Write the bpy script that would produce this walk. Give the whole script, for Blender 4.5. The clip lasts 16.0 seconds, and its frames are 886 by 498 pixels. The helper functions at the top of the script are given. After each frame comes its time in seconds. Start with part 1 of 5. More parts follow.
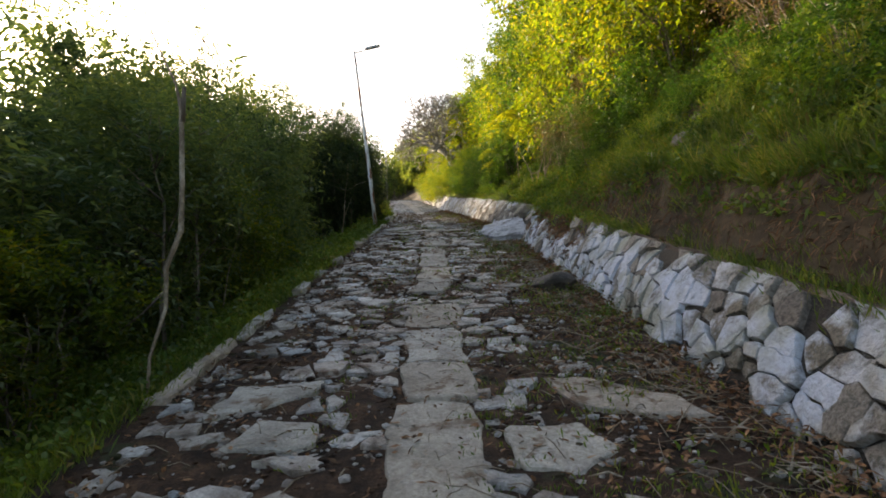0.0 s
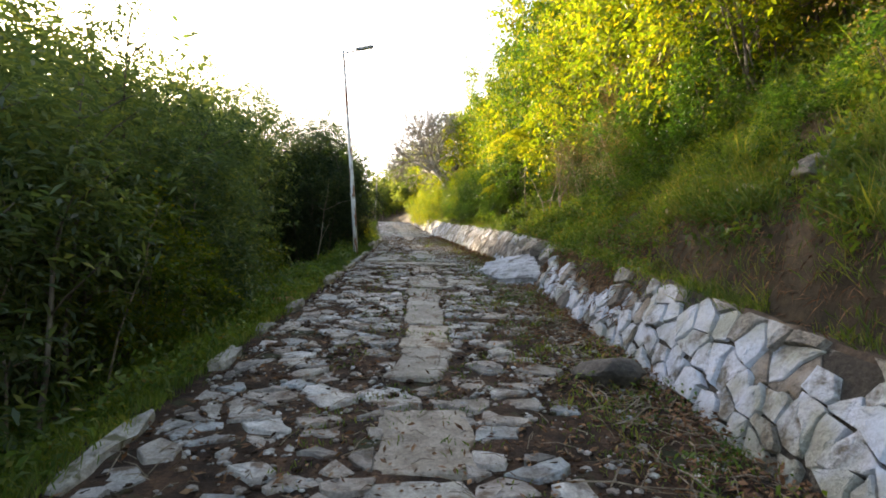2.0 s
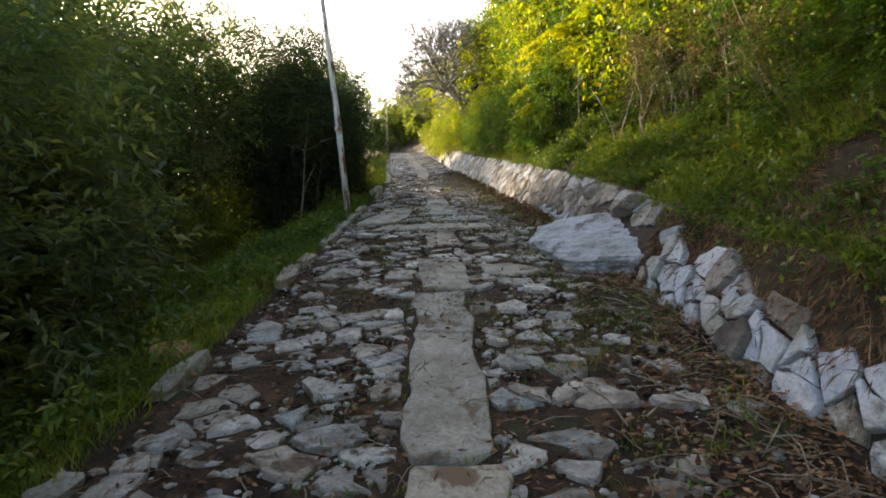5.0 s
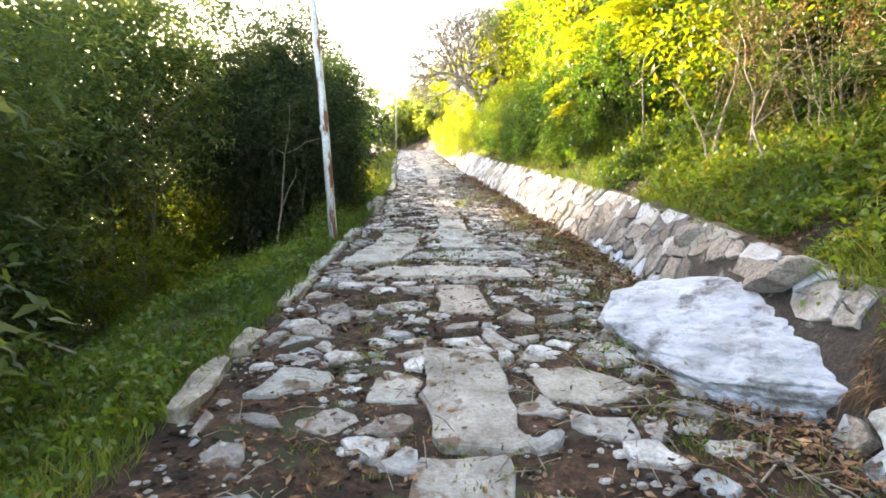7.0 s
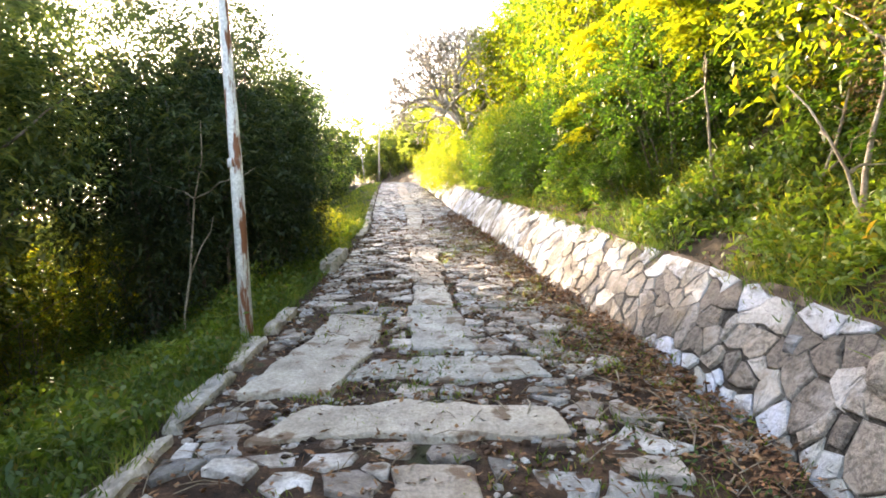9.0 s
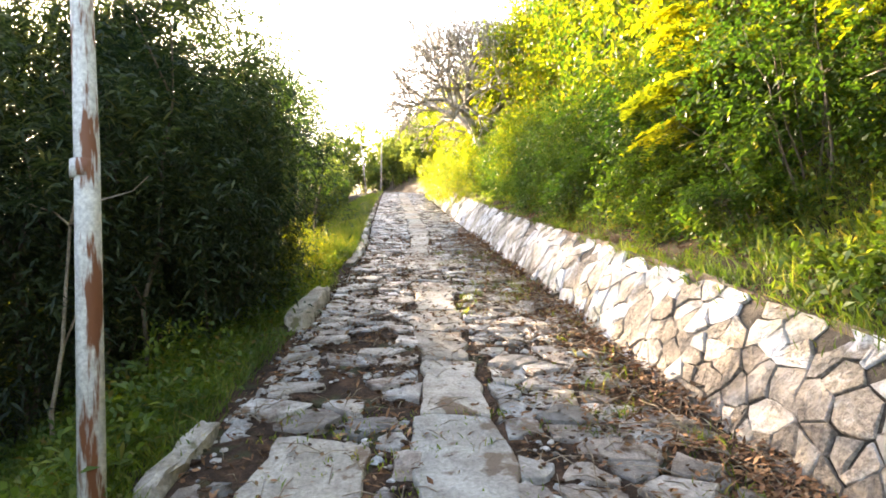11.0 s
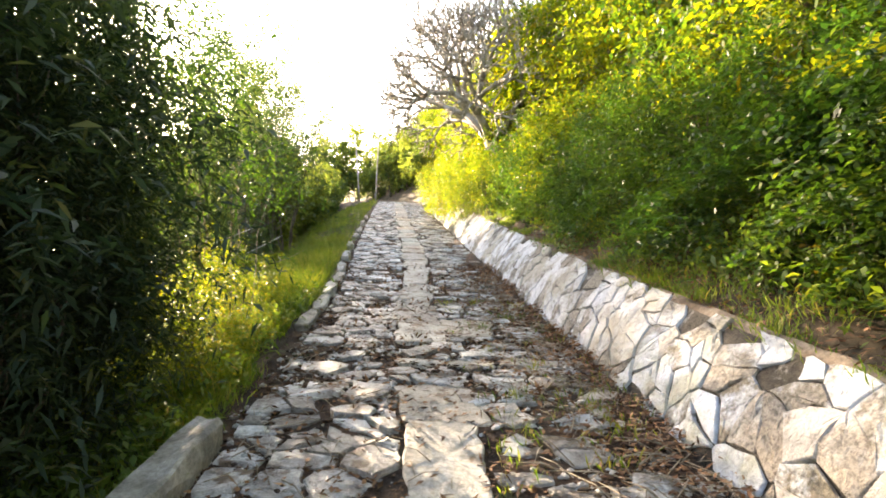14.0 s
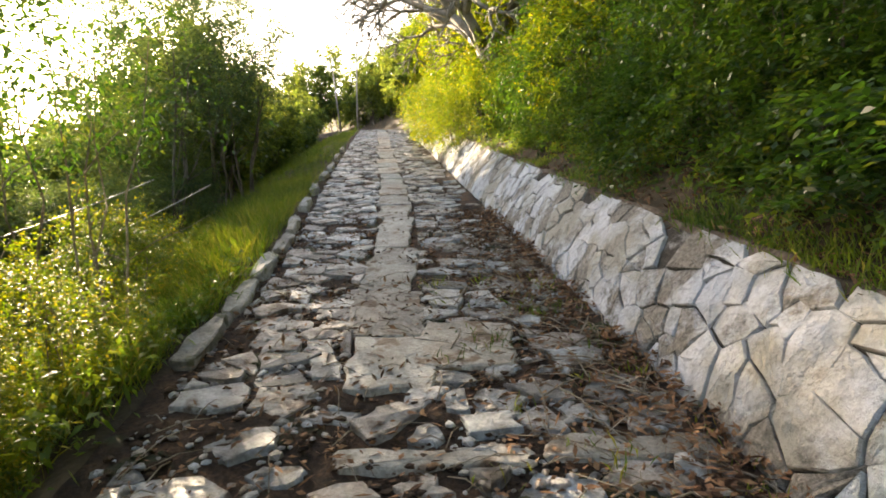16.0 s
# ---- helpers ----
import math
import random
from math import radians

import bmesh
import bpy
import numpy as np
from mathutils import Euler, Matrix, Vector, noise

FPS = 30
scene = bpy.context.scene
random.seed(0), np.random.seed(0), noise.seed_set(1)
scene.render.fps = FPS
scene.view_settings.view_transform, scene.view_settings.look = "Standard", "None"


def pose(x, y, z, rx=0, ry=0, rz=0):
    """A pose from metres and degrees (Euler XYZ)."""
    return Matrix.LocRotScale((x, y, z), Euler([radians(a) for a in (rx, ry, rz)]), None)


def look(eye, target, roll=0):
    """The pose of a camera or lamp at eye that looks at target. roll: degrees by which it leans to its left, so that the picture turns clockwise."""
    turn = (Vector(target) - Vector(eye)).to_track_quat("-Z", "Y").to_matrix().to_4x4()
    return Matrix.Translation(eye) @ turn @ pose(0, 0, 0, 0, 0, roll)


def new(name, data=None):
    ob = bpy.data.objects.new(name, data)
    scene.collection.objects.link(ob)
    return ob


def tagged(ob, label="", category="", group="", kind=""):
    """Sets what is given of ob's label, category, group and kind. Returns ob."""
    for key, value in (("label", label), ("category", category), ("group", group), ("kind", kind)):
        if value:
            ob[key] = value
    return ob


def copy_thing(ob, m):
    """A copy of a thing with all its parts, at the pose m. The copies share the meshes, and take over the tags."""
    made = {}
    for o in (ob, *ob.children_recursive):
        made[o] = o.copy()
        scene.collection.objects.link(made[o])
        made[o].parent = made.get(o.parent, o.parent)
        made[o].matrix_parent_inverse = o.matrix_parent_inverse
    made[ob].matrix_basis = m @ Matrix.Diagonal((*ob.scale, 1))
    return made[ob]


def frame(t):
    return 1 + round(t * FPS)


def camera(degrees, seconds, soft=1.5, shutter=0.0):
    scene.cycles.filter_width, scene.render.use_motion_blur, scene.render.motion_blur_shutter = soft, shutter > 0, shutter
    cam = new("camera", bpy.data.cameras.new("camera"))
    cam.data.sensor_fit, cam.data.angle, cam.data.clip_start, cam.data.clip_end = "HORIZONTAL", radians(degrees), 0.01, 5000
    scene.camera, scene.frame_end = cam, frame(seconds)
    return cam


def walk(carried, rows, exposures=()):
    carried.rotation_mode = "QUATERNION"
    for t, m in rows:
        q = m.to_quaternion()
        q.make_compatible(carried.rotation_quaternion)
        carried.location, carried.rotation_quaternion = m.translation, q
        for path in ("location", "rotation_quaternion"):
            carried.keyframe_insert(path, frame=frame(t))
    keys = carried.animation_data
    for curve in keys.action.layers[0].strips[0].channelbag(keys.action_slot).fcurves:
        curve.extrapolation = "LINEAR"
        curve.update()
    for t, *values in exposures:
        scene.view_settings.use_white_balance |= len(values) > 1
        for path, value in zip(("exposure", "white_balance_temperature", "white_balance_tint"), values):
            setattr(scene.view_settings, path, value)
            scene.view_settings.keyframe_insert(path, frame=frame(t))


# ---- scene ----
cam = camera(76.2, 16.0, soft=1.8)
METRES, EYE, TILT, LEAN, TURN = 20.0, 1.45, 0.0, 0.0, 0.0
ROWS = [
    (0.0, 0.0, 0.0, 0.0, 1.12, 8.52, 7.48),
    (0.5, -0.0006, 0.0322, 0.0088, 0.65, 7.55, 6.22),
    (1.0, 0.0026, 0.065, 0.0162, 0.04, 7.21, 5.02),
    (1.5, 0.0009, 0.0893, 0.0218, 0.69, 9.13, 4.15),
    (2.0, -0.0035, 0.1141, 0.0341, -0.66, 10.58, 4.76),
    (2.5, -0.0005, 0.1443, 0.0429, 0.06, 10.09, 5.37),
    (3.0, -0.0018, 0.1759, 0.0494, 0.05, 7.46, 6.1),
    (5.5, -0.001, 0.33, 0.1004, 2.14, 2.53, 6.84),
    (6.0, -0.0012, 0.3602, 0.1089, 2.63, 1.55, 6.27),
    (6.5, -0.0019, 0.3923, 0.1198, 2.73, 2.22, 6.4),
    (7.0, -0.0066, 0.4216, 0.1292, 2.3, 3.07, 5.36),
    (7.5, -0.0034, 0.4568, 0.1383, 0.52, 3.89, 6.27),
    (8.0, -0.0039, 0.4879, 0.1457, -0.37, 3.39, 6.59),
    (8.5, -0.0044, 0.5171, 0.1546, -0.24, 3.95, 5.86),
    (9.0, -0.0017, 0.5499, 0.1643, 1.18, 5.91, 6.13),
    (11.5, -0.014, 0.6961, 0.2037, 1.36, 7.49, 5.46),
    (12.0, -0.0189, 0.7236, 0.2128, 0.91, 9.49, 6.96),
    (12.5, -0.0224, 0.7472, 0.2219, -0.06, 10.36, 7.22),
    (13.0, -0.016, 0.7802, 0.2309, -1.23, 8.64, 6.58),
    (13.5, -0.0176, 0.8078, 0.2348, 0.43, 8.14, 4.93),
    (14.0, -0.0176, 0.835, 0.2405, 0.67, 7.71, 3.52),
    (14.5, -0.0148, 0.8673, 0.2491, 0.81, 7.45, 3.59),
    (15.0, -0.0196, 0.8983, 0.258, 0.51, 5.37, 5.21),
    (15.5, -0.0145, 0.9291, 0.2637, 0.53, 1.95, 6.7),
    (16.0, -0.0132, 0.9568, 0.2671, 0.3, 0.22, 6.55),
]
EXPOSURES = [(0.0, 1.72, 7600, 13), (0.5, 2.15, 7600, 14), (1.0, 2.25, 7600, 13), (1.5, 2.35, 7600, 13), (2.4, 2.1, 7600, 13), (3.0, 1.48, 7600, 12), (5.5, 2.38, 7600, 12), (6.1, 3.2, 7600, 13), (7.0, 3.65, 7600, 15), (9.0, 3.48, 7700, 18), (11.5, 3.4, 7800, 18), (12.5, 3.0, 7800, 17), (14.0, 3.12, 7700, 14), (14.8, 3.15, 7700, 13), (16.0, 2.35, 7700, 12)]
walk(cam, [(t, pose(0, 0, EYE, TILT, LEAN, TURN) @ pose(METRES * x, METRES * y, METRES * z, 90 + pitch, roll, yaw)) for t, x, y, z, yaw, pitch, roll in ROWS], EXPOSURES)

# ---- light ----
SUN_ELEVATION, SUN_AZIMUTH = 23.0, -36.6  # azimuth from +y towards +x
world = bpy.data.worlds.new("sky")
scene.world = world
world.use_nodes = True
sky = world.node_tree.nodes.new("ShaderNodeTexSky")
sky.sky_type, sky.sun_disc = "NISHITA", False
sky.sun_elevation, sky.sun_rotation = radians(SUN_ELEVATION), radians(SUN_AZIMUTH)
sky.dust_density = 3.0
background = world.node_tree.nodes["Background"]
background.inputs["Strength"].default_value = 0.13
world.node_tree.links.new(sky.outputs[0], background.inputs["Color"])
sun_way = Vector((math.sin(radians(SUN_AZIMUTH)) * math.cos(radians(SUN_ELEVATION)), math.cos(radians(SUN_AZIMUTH)) * math.cos(radians(SUN_ELEVATION)), math.sin(radians(SUN_ELEVATION))))
sun = new("sun", bpy.data.lights.new("sun", "SUN"))
sun.data.energy, sun.data.angle, sun.data.color = 5.0, radians(0.6), (1.0, 0.88, 0.70)
sun.matrix_world = look(sun_way * 80, (0, 0, 0))


# ---- materials ----
def node_material(name):
    m = bpy.data.materials.new(name)
    m.use_nodes = True
    return m, m.node_tree.nodes, m.node_tree.links, m.node_tree.nodes["Principled BSDF"]


def noise_node(nodes, links, scale, detail=4.0, rough=0.6, stretch=None):
    geo = nodes.new("ShaderNodeNewGeometry")
    n = nodes.new("ShaderNodeTexNoise")
    n.inputs["Scale"].default_value, n.inputs["Detail"].default_value, n.inputs["Roughness"].default_value = scale, detail, rough
    if stretch:
        mp = nodes.new("ShaderNodeMapping")
        mp.inputs["Scale"].default_value = stretch
        links.new(geo.outputs["Position"], mp.inputs["Vector"])
        links.new(mp.outputs[0], n.inputs["Vector"])
    else:
        links.new(geo.outputs["Position"], n.inputs["Vector"])
    return n


def ramp_node(nodes, links, fac, stops, squeeze=1.0):
    r = nodes.new("ShaderNodeValToRGB")
    while len(r.color_ramp.elements) < len(stops):
        r.color_ramp.elements.new(0.5)
    for e, (p, c) in zip(r.color_ramp.elements, stops):
        e.position, e.color = (0.5 + (p - 0.5) * squeeze), (*c, 1)
    links.new(fac, r.inputs[0])
    return r


def mix_node(nodes, links, fac, a, b, mode="MIX"):
    m = nodes.new("ShaderNodeMix")
    m.data_type, m.blend_type = "RGBA", mode
    for value, sock in ((fac, m.inputs[0]), (a, m.inputs[6]), (b, m.inputs[7])):
        if isinstance(value, (int, float)):
            sock.default_value = value
        elif isinstance(value, tuple):
            sock.default_value = (*value, 1)
        else:
            links.new(value, sock)
    return m.outputs[2]


def bump_to(nodes, links, bsdf, heights, strength, distance=0.02):
    b = nodes.new("ShaderNodeBump")
    b.inputs["Strength"].default_value, b.inputs["Distance"].default_value = strength, distance
    links.new(heights, b.inputs["Height"])
    links.new(b.outputs[0], bsdf.inputs["Normal"])


def surface(name, stops, scale=3.0, fine=28.0, rough=0.85, bump=0.5, vary=0.0, fine_mix=0.45, stretch=None, island=False, blotch=None, gloss=0.3):
    """A rough natural surface: broad colour noise, fine grain, optional blotches and piece-to-piece variation."""
    m, nodes, links, bsdf = node_material(name)
    broad = noise_node(nodes, links, scale, 5, 0.65, stretch)
    grain = noise_node(nodes, links, fine, 6, 0.7, stretch)
    colour = ramp_node(nodes, links, broad.outputs["Fac"], stops, 0.55).outputs[0]
    shade = ramp_node(nodes, links, grain.outputs["Fac"], [(0.25, (0.35, 0.35, 0.35)), (0.75, (1.3, 1.3, 1.3))], 0.5).outputs[0]
    colour = mix_node(nodes, links, fine_mix, colour, mix_node(nodes, links, 1.0, colour, shade, "MULTIPLY"))
    if blotch:
        spot = noise_node(nodes, links, blotch[0], 4, 0.6, blotch[3] if len(blotch) > 3 else None)
        edge = ramp_node(nodes, links, spot.outputs["Fac"], [(blotch[2], (0, 0, 0)), (blotch[2] + 0.06, (1, 1, 1))]).outputs[0]
        colour = mix_node(nodes, links, edge, colour, blotch[1])
    if vary:
        pick = nodes.new("ShaderNodeNewGeometry").outputs["Random Per Island"] if island else nodes.new("ShaderNodeObjectInfo").outputs["Random"]
        tone = ramp_node(nodes, links, pick, [(0.0, (1 - vary, 1 - vary, 1 - vary)), (0.3, (1.04, 0.92, 0.83)), (0.55, (0.88, 0.97, 1.04)), (0.75, (1.14, 1.05, 0.96)), (1.0, (1 + vary, 1 + vary, 1 + vary))]).outputs[0]
        colour = mix_node(nodes, links, 1.0, colour, tone, "MULTIPLY")
    links.new(colour, bsdf.inputs["Base Color"])
    bsdf.inputs["Roughness"].default_value = rough
    bsdf.inputs["Specular IOR Level"].default_value = gloss
    bump_to(nodes, links, bsdf, grain.outputs["Fac"], bump)
    return m


def whitewash(name, stone, paint, cover, stain, island=False, fine=36.0, stretch=None):
    """Limewash over stone: worn through in patches, stained, uneven from piece to piece."""
    m, nodes, links, bsdf = node_material(name)
    worn = noise_node(nodes, links, 3.2, 7, 0.72)
    grain = noise_node(nodes, links, fine, 6, 0.7, stretch)
    damp = noise_node(nodes, links, 1.7, 5, 0.6)
    pick = nodes.new("ShaderNodeNewGeometry").outputs["Random Per Island"] if island else nodes.new("ShaderNodeObjectInfo").outputs["Random"]
    add = nodes.new("ShaderNodeMath")
    add.operation = "MULTIPLY_ADD"
    links.new(pick, add.inputs[0])
    add.inputs[1].default_value = 0.26
    links.new(worn.outputs["Fac"], add.inputs[2])
    mask = ramp_node(nodes, links, add.outputs[0], [(cover, (0, 0, 0)), (cover + 0.13, (1, 1, 1))]).outputs[0]
    base = ramp_node(nodes, links, grain.outputs["Fac"], [(0.4, tuple(c * 0.5 for c in stone)), (0.58, stone)]).outputs[0]
    white = ramp_node(nodes, links, grain.outputs["Fac"], [(0.38, tuple(c * 0.82 for c in paint)), (0.55, paint)]).outputs[0]
    wet = ramp_node(nodes, links, damp.outputs["Fac"], [(0.45, (1, 1, 1)), (0.6, stain)]).outputs[0]
    white = mix_node(nodes, links, 1.0, white, wet, "MULTIPLY")
    links.new(mix_node(nodes, links, mask, base, white), bsdf.inputs["Base Color"])
    bsdf.inputs["Roughness"].default_value = 0.8
    bsdf.inputs["Specular IOR Level"].default_value = 0.25
    chips = noise_node(nodes, links, 11.0, 6, 0.7)
    both = nodes.new("ShaderNodeMath")
    both.operation = "MULTIPLY_ADD"
    links.new(chips.outputs["Fac"], both.inputs[0])
    both.inputs[1].default_value = 2.2
    links.new(grain.outputs["Fac"], both.inputs[2])
    bump_to(nodes, links, bsdf, both.outputs[0], 0.7, 0.03)
    return m


def leaf_material(name, stops, glow, through_share=0.5, rough=0.5):
    """Leaves: colour from leaf to leaf, part of the light passing through."""
    m, nodes, links, bsdf = node_material(name)
    geo = nodes.new("ShaderNodeNewGeometry")
    colour = ramp_node(nodes, links, geo.outputs["Random Per Island"], stops).outputs[0]
    patch = noise_node(nodes, links, 0.9, 3, 0.5)
    tone = ramp_node(nodes, links, patch.outputs["Fac"], [(0.3, (0.55, 0.64, 0.7)), (0.7, (1.35, 1.22, 1.0))], 0.7).outputs[0]
    colour = mix_node(nodes, links, 1.0, colour, tone, "MULTIPLY")
    links.new(colour, bsdf.inputs["Base Color"])
    bsdf.inputs["Roughness"].default_value = rough
    bsdf.inputs["Specular IOR Level"].default_value = 0.3
    tl = nodes.new("ShaderNodeBsdfTranslucent")
    links.new(mix_node(nodes, links, 1.0, colour, glow, "MULTIPLY"), tl.inputs["Color"])
    mx = nodes.new("ShaderNodeMixShader")
    mx.inputs[0].default_value = through_share
    links.new(bsdf.outputs[0], mx.inputs[1])
    links.new(tl.outputs[0], mx.inputs[2])
    links.new(mx.outputs[0], nodes["Material Output"].inputs["Surface"])
    return m


SOIL = surface("brown_soil", [(0.2, (0.02, 0.012, 0.008)), (0.5, (0.052, 0.029, 0.017)), (0.85, (0.13, 0.07, 0.04))], 5.0, 42, 0.95, 1.0, fine_mix=0.8, blotch=(2.2, (0.045, 0.046, 0.022), 0.58))
EARTH = surface("grassy_earth", [(0.25, (0.025, 0.02, 0.011)), (0.55, (0.062, 0.044, 0.025)), (0.8, (0.12, 0.083, 0.05))], 1.3, 18, 0.95, 1.0)
STONE_STOPS = [(0.2, (0.15, 0.125, 0.105)), (0.42, (0.275, 0.26, 0.245)), (0.6, (0.375, 0.365, 0.35)), (0.8, (0.46, 0.455, 0.45))]
STONE = surface("grey_paving_stone", STONE_STOPS, 5.5, 48, 0.5, 0.9, vary=0.6, blotch=(4.2, (0.11, 0.072, 0.048), 0.575), gloss=0.5)
STONE_JOINED = surface("grey_paving_stone_far", STONE_STOPS, 5.5, 48, 0.5, 0.9, vary=0.6, island=True, blotch=(4.2, (0.11, 0.072, 0.048), 0.575), gloss=0.5)
SLAB = surface("pale_slab_stone", [(0.2, (0.22, 0.2, 0.17)), (0.5, (0.34, 0.315, 0.275)), (0.8, (0.44, 0.415, 0.37))], 4.0, 44, 0.68, 0.7, vary=0.2, blotch=(3.8, (0.15, 0.105, 0.072), 0.57), gloss=0.35)
KERB = surface("kerb_stone", [(0.25, (0.20, 0.19, 0.165)), (0.5, (0.35, 0.33, 0.295)), (0.75, (0.46, 0.44, 0.40))], 4.0, 34, 0.8, 0.9, vary=0.15, blotch=(5.0, (0.13, 0.125, 0.075), 0.60))
# Worn limewash, with the blue of sky light put into its paint colour.
LIME = whitewash("worn_limewash", (0.22, 0.19, 0.145), (0.58, 0.615, 0.68), 0.47, (0.66, 0.62, 0.47))
CREAM = whitewash("weathered_cream_wall_stone", (0.33, 0.285, 0.235), (0.50, 0.475, 0.44), 0.60, (0.64, 0.56, 0.45))
LIME_JOINED = whitewash("worn_limewash_far", (0.26, 0.23, 0.19), (0.55, 0.555, 0.57), 0.52, (0.66, 0.60, 0.48), True)
LIME_ROCK = whitewash("limewashed_rock", (0.21, 0.2, 0.19), (0.52, 0.54, 0.59), 0.5, (0.7, 0.69, 0.65), fine=9.0, stretch=(0.5, 0.5, 2.6))
STAINED = whitewash("earth_stained_wall_stone", (0.2, 0.17, 0.14), (0.36, 0.33, 0.295), 0.64, (0.6, 0.5, 0.38))
MORTAR = whitewash("half_painted_joints", (0.055, 0.046, 0.036), (0.46, 0.45, 0.44), 0.71, (0.62, 0.56, 0.44))
COPING = surface("earthy_wall_coping", [(0.25, (0.05, 0.034, 0.022)), (0.5, (0.115, 0.08, 0.055)), (0.75, (0.23, 0.18, 0.135))], 2.2, 26, 0.95, 1.0, blotch=(2.0, (0.09, 0.065, 0.042), 0.58))
DARK_ROCK = surface("dark_rock", [(0.3, (0.05, 0.045, 0.04)), (0.6, (0.13, 0.115, 0.10)), (0.8, (0.22, 0.20, 0.17))], 3.0, 22, 0.85, 0.9)
BARK = surface("grey_brown_bark", [(0.3, (0.07, 0.055, 0.04)), (0.6, (0.16, 0.13, 0.10)), (0.8, (0.25, 0.215, 0.17))], 6, 40, 0.9, 0.8, stretch=(1, 1, 0.25))
PALE_BARK = surface("pale_grey_bark", [(0.3, (0.22, 0.195, 0.165)), (0.6, (0.36, 0.33, 0.285)), (0.8, (0.47, 0.435, 0.385))], 4, 30, 0.85, 0.6)
DRY_WOOD = surface("dry_dead_wood", [(0.3, (0.17, 0.13, 0.09)), (0.6, (0.32, 0.26, 0.19)), (0.8, (0.43, 0.37, 0.29))], 6, 40, 0.85, 0.7)
POLE_PAINT = surface("rusty_white_paint", [(0.3, (0.52, 0.52, 0.50)), (0.6, (0.66, 0.66, 0.63)), (0.8, (0.72, 0.72, 0.70))], 2.0, 40, 0.55, 0.25, blotch=(13.0, (0.20, 0.08, 0.04), 0.50, (1, 1, 0.16)))
LAMP_METAL = surface("grey_lamp_metal", [(0.3, (0.30, 0.31, 0.32)), (0.7, (0.42, 0.43, 0.44))], 5, 60, 0.45, 0.1)
LAMP_GLASS = surface("cloudy_lamp_cover", [(0.3, (0.55, 0.55, 0.52)), (0.7, (0.66, 0.66, 0.63))], 5, 60, 0.3, 0.05)
WIRE = surface("grey_wire", [(0.3, (0.22, 0.21, 0.20)), (0.7, (0.36, 0.35, 0.34))], 5, 60, 0.5, 0.1)
ORANGE_ROCK = surface("orange_brown_stone", [(0.3, (0.25, 0.12, 0.06)), (0.6, (0.42, 0.23, 0.12)), (0.8, (0.5, 0.31, 0.19))], 4, 30, 0.9, 0.7)
LITTER = surface("dry_leaf_litter", [(0.3, (0.10, 0.05, 0.026)), (0.55, (0.22, 0.115, 0.058)), (0.8, (0.36, 0.22, 0.12))], 9, 50, 0.85, 0.3, vary=0.4, island=True)
LEAF_DARK = leaf_material("dark_shrub_leaves", [(0.0, (0.055, 0.085, 0.05)), (0.5, (0.09, 0.125, 0.068)), (0.85, (0.13, 0.16, 0.07)), (1.0, (0.18, 0.19, 0.07))], (1.9, 2.0, 0.85), 0.45, 0.55)
LEAF_HEDGE = leaf_material("deep_green_hedge_leaves", [(0.0, (0.022, 0.04, 0.026)), (0.5, (0.038, 0.06, 0.034)), (0.9, (0.06, 0.085, 0.038)), (1.0, (0.11, 0.11, 0.05))], (1.6, 1.8, 0.8), 0.35, 0.6)
LEAF_GOLD = leaf_material("yellow_green_leaves", [(0.0, (0.04, 0.08, 0.015)), (0.5, (0.075, 0.12, 0.018)), (0.85, (0.12, 0.15, 0.02)), (1.0, (0.19, 0.165, 0.03))], (2.9, 2.5, 0.65), 0.5)
LEAF_FEATHER = leaf_material("bright_feathery_leaflets", [(0.0, (0.10, 0.13, 0.02)), (0.5, (0.15, 0.17, 0.025)), (1.0, (0.21, 0.2, 0.035))], (2.6, 2.5, 0.6), 0.5)
LEAF_GREEN = leaf_material("fresh_green_leaves", [(0.0, (0.018, 0.045, 0.014)), (0.5, (0.034, 0.074, 0.02)), (0.9, (0.06, 0.10, 0.026)), (1.0, (0.12, 0.12, 0.036))], (2.0, 2.2, 0.6), 0.42, 0.42)
# Far trees' leaves are lightened: haze and backlight are put into the colour.
LEAF_FAR_HAZED = leaf_material("haze_lightened_far_leaves", [(0.0, (0.06, 0.09, 0.04)), (0.6, (0.095, 0.13, 0.05)), (1.0, (0.13, 0.15, 0.05))], (2.6, 2.5, 0.9), 0.55)
LEAF_DRY = leaf_material("rusty_dry_leaves", [(0.0, (0.10, 0.06, 0.032)), (0.5, (0.17, 0.115, 0.065)), (1.0, (0.23, 0.175, 0.095))], (1.3, 1.25, 0.9), 0.3)
GRASS = leaf_material("green_grass_blades", [(0.0, (0.065, 0.115, 0.025)), (0.6, (0.12, 0.175, 0.035)), (0.9, (0.17, 0.20, 0.05)), (1.0, (0.26, 0.22, 0.10))], (1.9, 1.9, 0.6), 0.45)
GRASS_DRY = leaf_material("yellowing_grass_blades", [(0.0, (0.07, 0.115, 0.02)), (0.6, (0.12, 0.15, 0.03)), (1.0, (0.24, 0.20, 0.08))], (1.8, 2.0, 0.6), 0.5)
WEED = leaf_material("small_weed_leaves", [(0.0, (0.05, 0.095, 0.022)), (0.6, (0.10, 0.16, 0.035)), (0.92, (0.15, 0.185, 0.045)), (1.0, (0.20, 0.14, 0.05))], (2.0, 2.0, 0.6), 0.4)


# ---- the lie of the land ----
def table(*pairs):
    xs, ys = zip(*pairs)
    fine = np.linspace(xs[0], xs[-1], int((xs[-1] - xs[0]) * 4) + 1)
    vals = np.interp(fine, xs, ys)
    k = np.ones(13) / 13
    vals[6:-6] = np.convolve(vals, k, "valid")
    return lambda y: float(np.interp(y, fine, vals))


